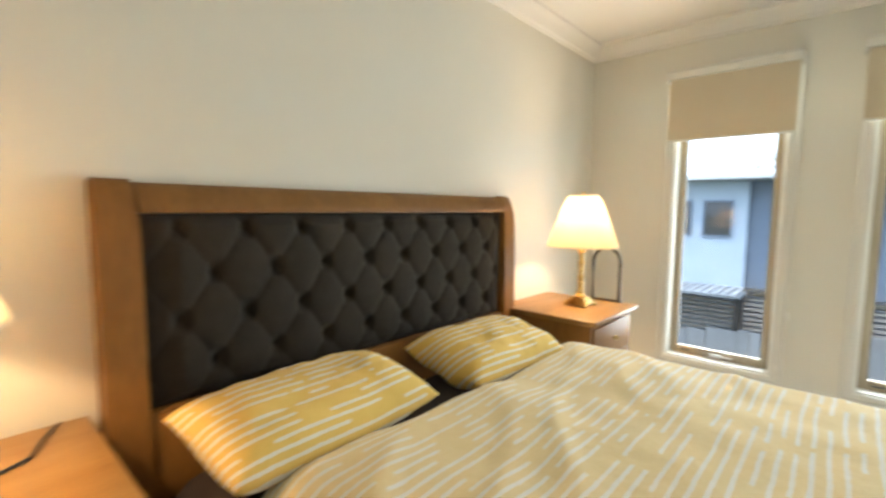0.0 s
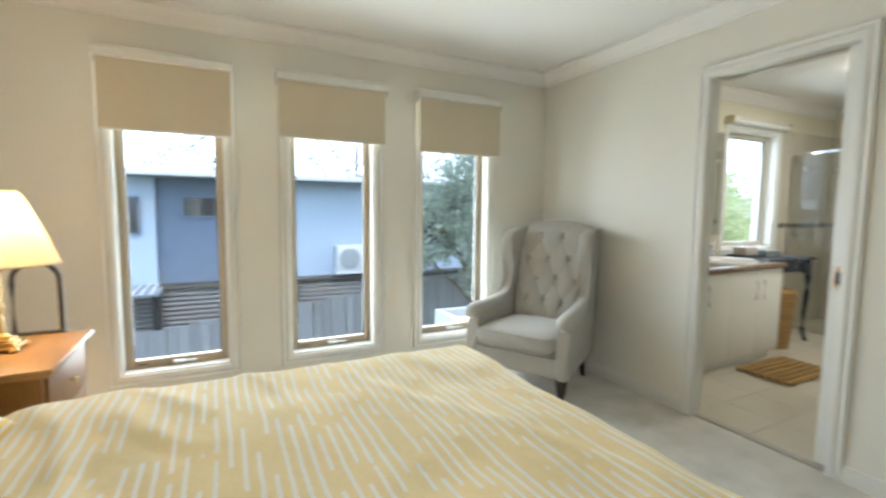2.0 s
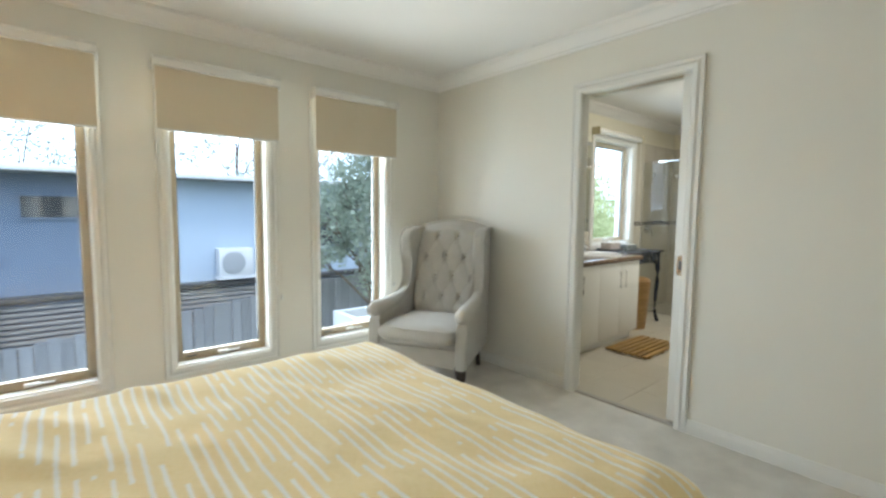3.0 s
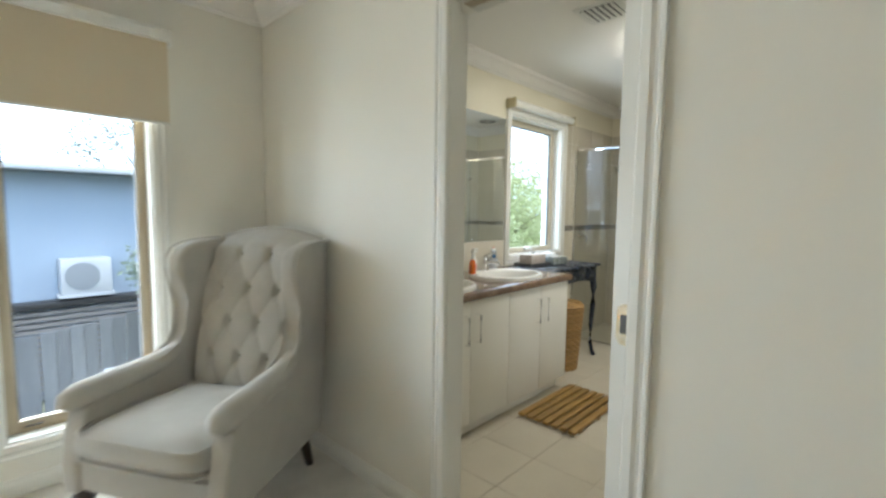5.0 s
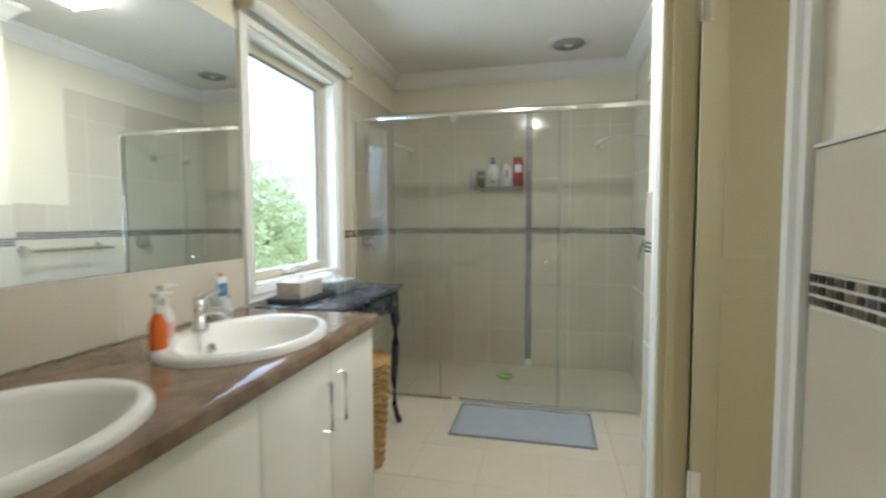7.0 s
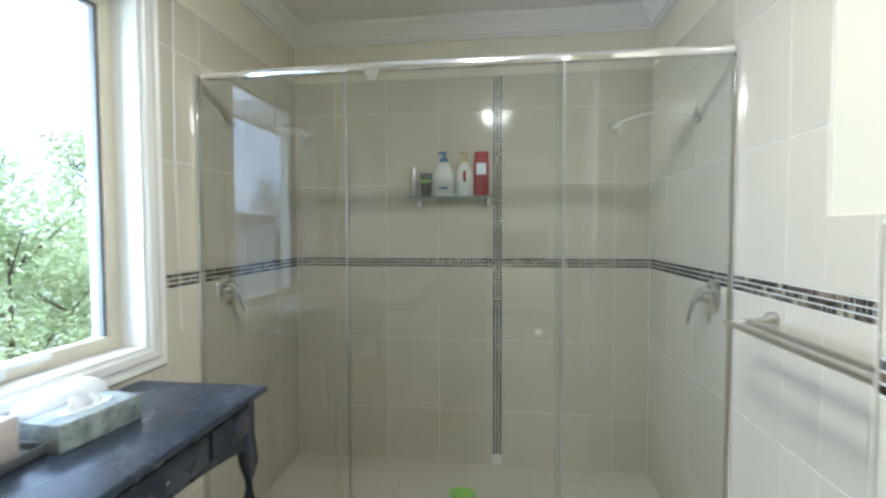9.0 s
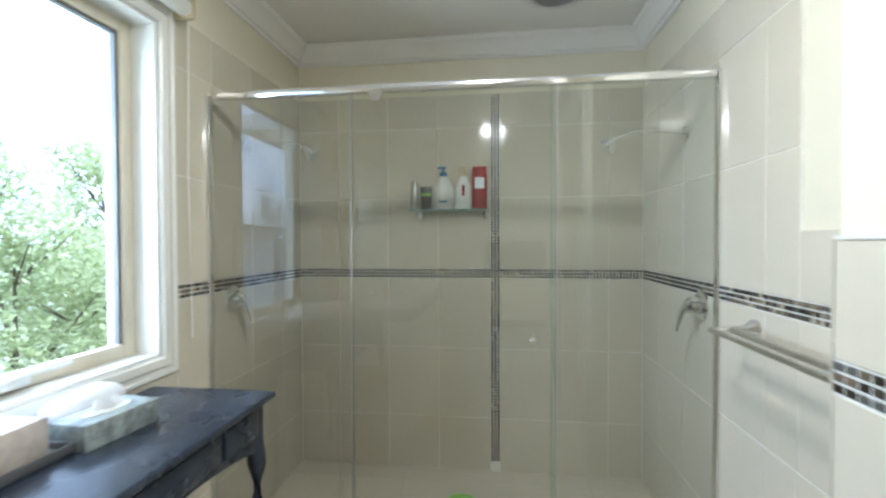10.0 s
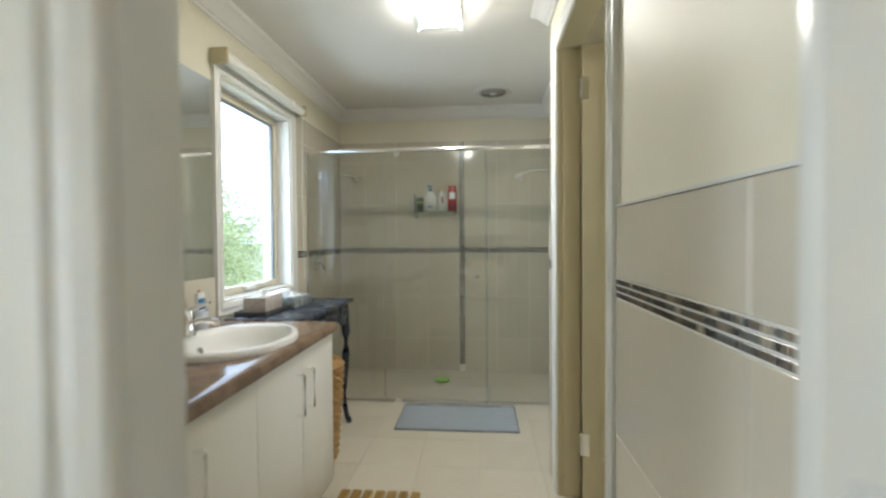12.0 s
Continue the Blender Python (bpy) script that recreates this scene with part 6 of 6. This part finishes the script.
for k, (x, y, h) in enumerate(((-1.2, 32.0, 8.0), (8.6, 30.0, 10.0), (-12.0, 36.0, 8.5), (11.5, 27.0, 9.0), (22.0, 26.0, 8.0), (-29.0, 15.5, 7.5), (-31.0, 19.0, 8.5), (-27.0, 20.5, 7.0))):
    tree("gum_tree", "tall thin-leaved gum tree far behind the roofs", (x, y, -1.9), h,
         [(0, 0, h * 0.86, 1.4), (-1.5, 0.3, h * 0.72, 1.3), (1.6, -0.2, h * 0.76, 1.4), (0.5, 0.3, h * 0.98, 1.0), (2.6, 0.2, h * 0.62, 1.2), (-2.6, 0.2, h * 0.60, 1.2), (0.2, 0, h * 0.55, 1.4)], 1900, 0.24, M_LEAF_C, 10 + k)

# ---- tiles ----
TILE_MESH = {}


def tile_mesh(w, h, material, axis, sign, t=0.006):
    key = (round(w, 3), round(h, 3), material.name, axis, sign)
    if key not in TILE_MESH:
        gap = (0.0011 if axis == "z" else 0.0019) if w > 0.1 else 0.0022
        a, b = w / 2 - gap, h / 2 - gap
        bm = bmesh.new()
        r = 0.0014
        def at(q, z, d):
            return {"x": (sign * d, q, z), "y": (q, sign * d, z), "z": (q, z, sign * d)}[axis]
        rings = [[bm.verts.new(at(q, z, d)) for q, z in ((-k, -m), (k, -m), (k, m), (-k, m))] for k, m, d in ((a, b, 0.0), (a, b, t - r), (a - r, b - r, t))]
        for p, q in zip(rings, rings[1:]):
            for i in range(4):
                bm.faces.new((p[i], p[(i + 1) % 4], q[(i + 1) % 4], q[i]))
        bm.faces.new(rings[-1])
        TILE_MESH[key] = mesh_of("tile", bm, material, None)
    return TILE_MESH[key]


def tiles(parent, axis, plane, sign, us, zs, material, skip=()):
    """Tiles between the joints us and zs on a plane. skip: (u, z) spans left free."""
    for u0, u1 in zip(us, us[1:]):
        for z0, z1 in zip(zs, zs[1:]):
            u, z = (u0 + u1) / 2, (z0 + z1) / 2
            if any(s[0] < u < s[1] and s[2] < z < s[3] for s in skip):
                continue
            ob = new("tile", tile_mesh(u1 - u0, z1 - z0, material, axis, sign))
            ob.location = {"x": (plane + sign * 0.004, u, z), "y": (u, plane + sign * 0.004, z), "z": (u, z, plane)}[axis]
            ob.parent = parent


def grout(parent, axis, plane, sign, u0, u1, z0, z1):
    a, b = sorted((plane + sign * 0.0003, plane + sign * 0.0075))
    bm = boxed(a, b, u0, u1, z0, z1) if axis == "x" else boxed(u0, u1, a, b, z0, z1)
    part("grout", bm, M_GROUT, parent, "pale grout bed")


def mosaic_band(bm, axis, plane, sign, u0, u1, z0, z1, pitch=0.0175):
    nu, nz = max(1, int((u1 - u0) / pitch)), max(1, round((z1 - z0) / pitch))
    pu, pz = (u1 - u0) / nu, (z1 - z0) / nz
    r = random.Random(int(u0 * 1000) + int(z0 * 77))
    for i in range(nu):
        for j in range(nz):
            q0, q1 = u0 + i * pu + 0.0021, u0 + (i + 1) * pu - 0.0021
            w0, w1 = z0 + j * pz + 0.0021, z0 + (j + 1) * pz - 0.0021
            d = 0.0092 + r.uniform(0, 0.0012)
            a, b = sorted((plane + sign * 0.006, plane + sign * d))
            if axis == "x":
                box(bm, a, b, q0, q1, w0, w1)
            else:
                box(bm, q0, q1, a, b, w0, w1)


def steps(a, b, first, size):
    """Joints from a to b, one at first, spaced by size."""
    out = {a, b}
    k = first
    while k > a + 0.03:
        if k < b - 0.03:
            out.add(k)
        k -= size
    k = first
    while k < b - 0.03:
        if k > a + 0.03:
            out.add(k)
        k += size
    return sorted(out)


SET = {o.name: o for o in scene.objects if o.parent is None}
MZ = (1.111, 1.165)
ZLOW, ZHIGH = [0.0, 0.307, 0.707, MZ[0]], [MZ[1], 1.57, 1.972, 2.16]
east, north, towel, south = SET["wall_bathroom_east"], SET["wall_bathroom_north"], SET["wall_towel"], SET["wall_bathroom_south"]
MY = (2.236, 2.290)
grout(east, "x", XB, -1, YT, YB, -0.01, 2.158)
for ys in (steps(YT + 0.011, MY[0], 1.938, 0.2985), steps(MY[1], YB - 0.011, 2.588, 0.2965)):
    tiles(east, "x", XB, -1, ys, ZLOW, M_TILE)
    tiles(east, "x", XB, -1, ys, ZHIGH, M_TILE)
bm = bmesh.new()
mosaic_band(bm, "x", XB, -1, YT + 0.011, MY[0], *MZ)
mosaic_band(bm, "x", XB, -1, MY[1], YB - 0.011, *MZ)
mosaic_band(bm, "x", XB, -1, *MY, 0.06, 2.158)
ob = part("mosaic", bm, M_MOSAIC_BAND, east, "brown and grey mosaic strips", None)
ob["kind"] = "stuff"

grout(towel, "y", YT, 1, 5.545, XB - 0.0076, -0.01, 2.158)
grout(towel, "y", YT, 1, XN, 5.545, -0.01, 1.348)
xs = steps(5.545, XB - 0.0105, 6.597, 0.30)
tiles(towel, "y", YT, 1, xs, ZLOW, M_TILE)
tiles(towel, "y", YT, 1, xs, ZHIGH, M_TILE)
xs = steps(XN, 5.545, 5.397, 0.30)
tiles(towel, "y", YT, 1, xs, ZLOW + [], M_TILE)
tiles(towel, "y", YT, 1, xs, [MZ[1], 1.35], M_TILE)
bm = bmesh.new()
mosaic_band(bm, "y", YT, 1, XN, XB - 0.011, *MZ)
ob = part("mosaic", bm, M_MOSAIC_BAND, towel, "brown and grey mosaic strip", None)
ob["kind"] = "stuff"

WX = 5.784
grout(north, "y", YB, -1, WX, XB - 0.0076, -0.01, 2.158)
grout(north, "y", YB, -1, 4.745, WX, -0.01, 0.846)
grout(north, "y", YB, -1, XD2 + 0.001, 4.775, 0.846, 1.058)
xs = steps(WX, XB - 0.0105, 6.597, 0.30)
tiles(north, "y", YB, -1, xs, ZLOW, M_TILE)
tiles(north, "y", YB, -1, xs, ZHIGH, M_TILE)
tiles(north, "y", YB, -1, steps(4.745, WX, 5.397, 0.30), [0.0, 0.307, 0.707, 0.846], M_TILE)
tiles(north, "y", YB, -1, steps(XD2 + 0.002, 4.775, 4.175, 0.60), [0.847, 1.058], M_TILE)
bm = bmesh.new()
mosaic_band(bm, "y", YB, -1, WX, XB - 0.011, *MZ)
ob = part("mosaic", bm, M_MOSAIC_BAND, north, "brown and grey mosaic strip", None)
ob["kind"] = "stuff"

# near side wall: dado with single mosaic pieces
DT, SZ0, SZ1 = 1.325, 1.085, 1.137
for x0, x1 in ((XD2 + 0.002, TD[0] - 0.082), (TD[1] + 0.082, XN)):
    grout(south, "y", YR, 1, x0, x1, -0.01, DT - 0.002)
    xs = steps(x0, x1, x1 - 0.60 if x1 < 4.5 else x1, 0.60)
    tiles(south, "y", YR, 1, xs, [0.0, 0.32, 0.72, SZ0], M_TILE)
    tiles(south, "y", YR, 1, xs, [SZ1, DT], M_TILE)
    n = int((x1 - x0) / 0.0215)
    p = (x1 - x0) / n
    pz = (SZ1 - SZ0) / 3
    for i in range(n):
        for j in range(3):
            ob = new("mosaic_piece", tile_mesh(p, pz, M_MOSAIC, "y", 1, 0.0062))
            ob.location = (x0 + (i + 0.5) * p, YR + 0.004, SZ0 + (j + 0.5) * pz)
            ob.parent = south
trim_ = part("tile_edge", boxed(XD2 + 0.002, TD[0] - 0.082, YR + 0.0004, YR + 0.0108, DT, DT + 0.006), M_TRIM, south, "white tile edge strip")
trim_ = part("tile_edge", boxed(TD[1] + 0.082, XN, YR + 0.0004, YR + 0.0108, DT, DT + 0.006), M_TRIM, south, "white tile edge strip")
ret = SET["wall_return"]
grout(ret, "x", XN, 1, YT + 0.011, YR, -0.01, DT - 0.002)
tiles(ret, "x", XN, 1, [YT + 0.011, YR + 0.009], ZLOW, M_TILE)
tiles(ret, "x", XN, 1, [YT + 0.011, YR + 0.009], [*MZ, DT], M_TILE)

# floor tiles
fl = SET["floor_bathroom"]
tiles(fl, "z", -0.006, 1, steps(XD2 - 0.08, XB, 6.037, 0.333), steps(0.3, YB, 2.43, 0.333), M_FLOORTILE,
      skip=((XD2 - 0.2, XD2, 0.0, OPY[0] - 0.05), (XD2 - 0.2, XD2, OPY[1] + 0.1, 4.0), (XN, 9, 0.0, YT - 0.1)))
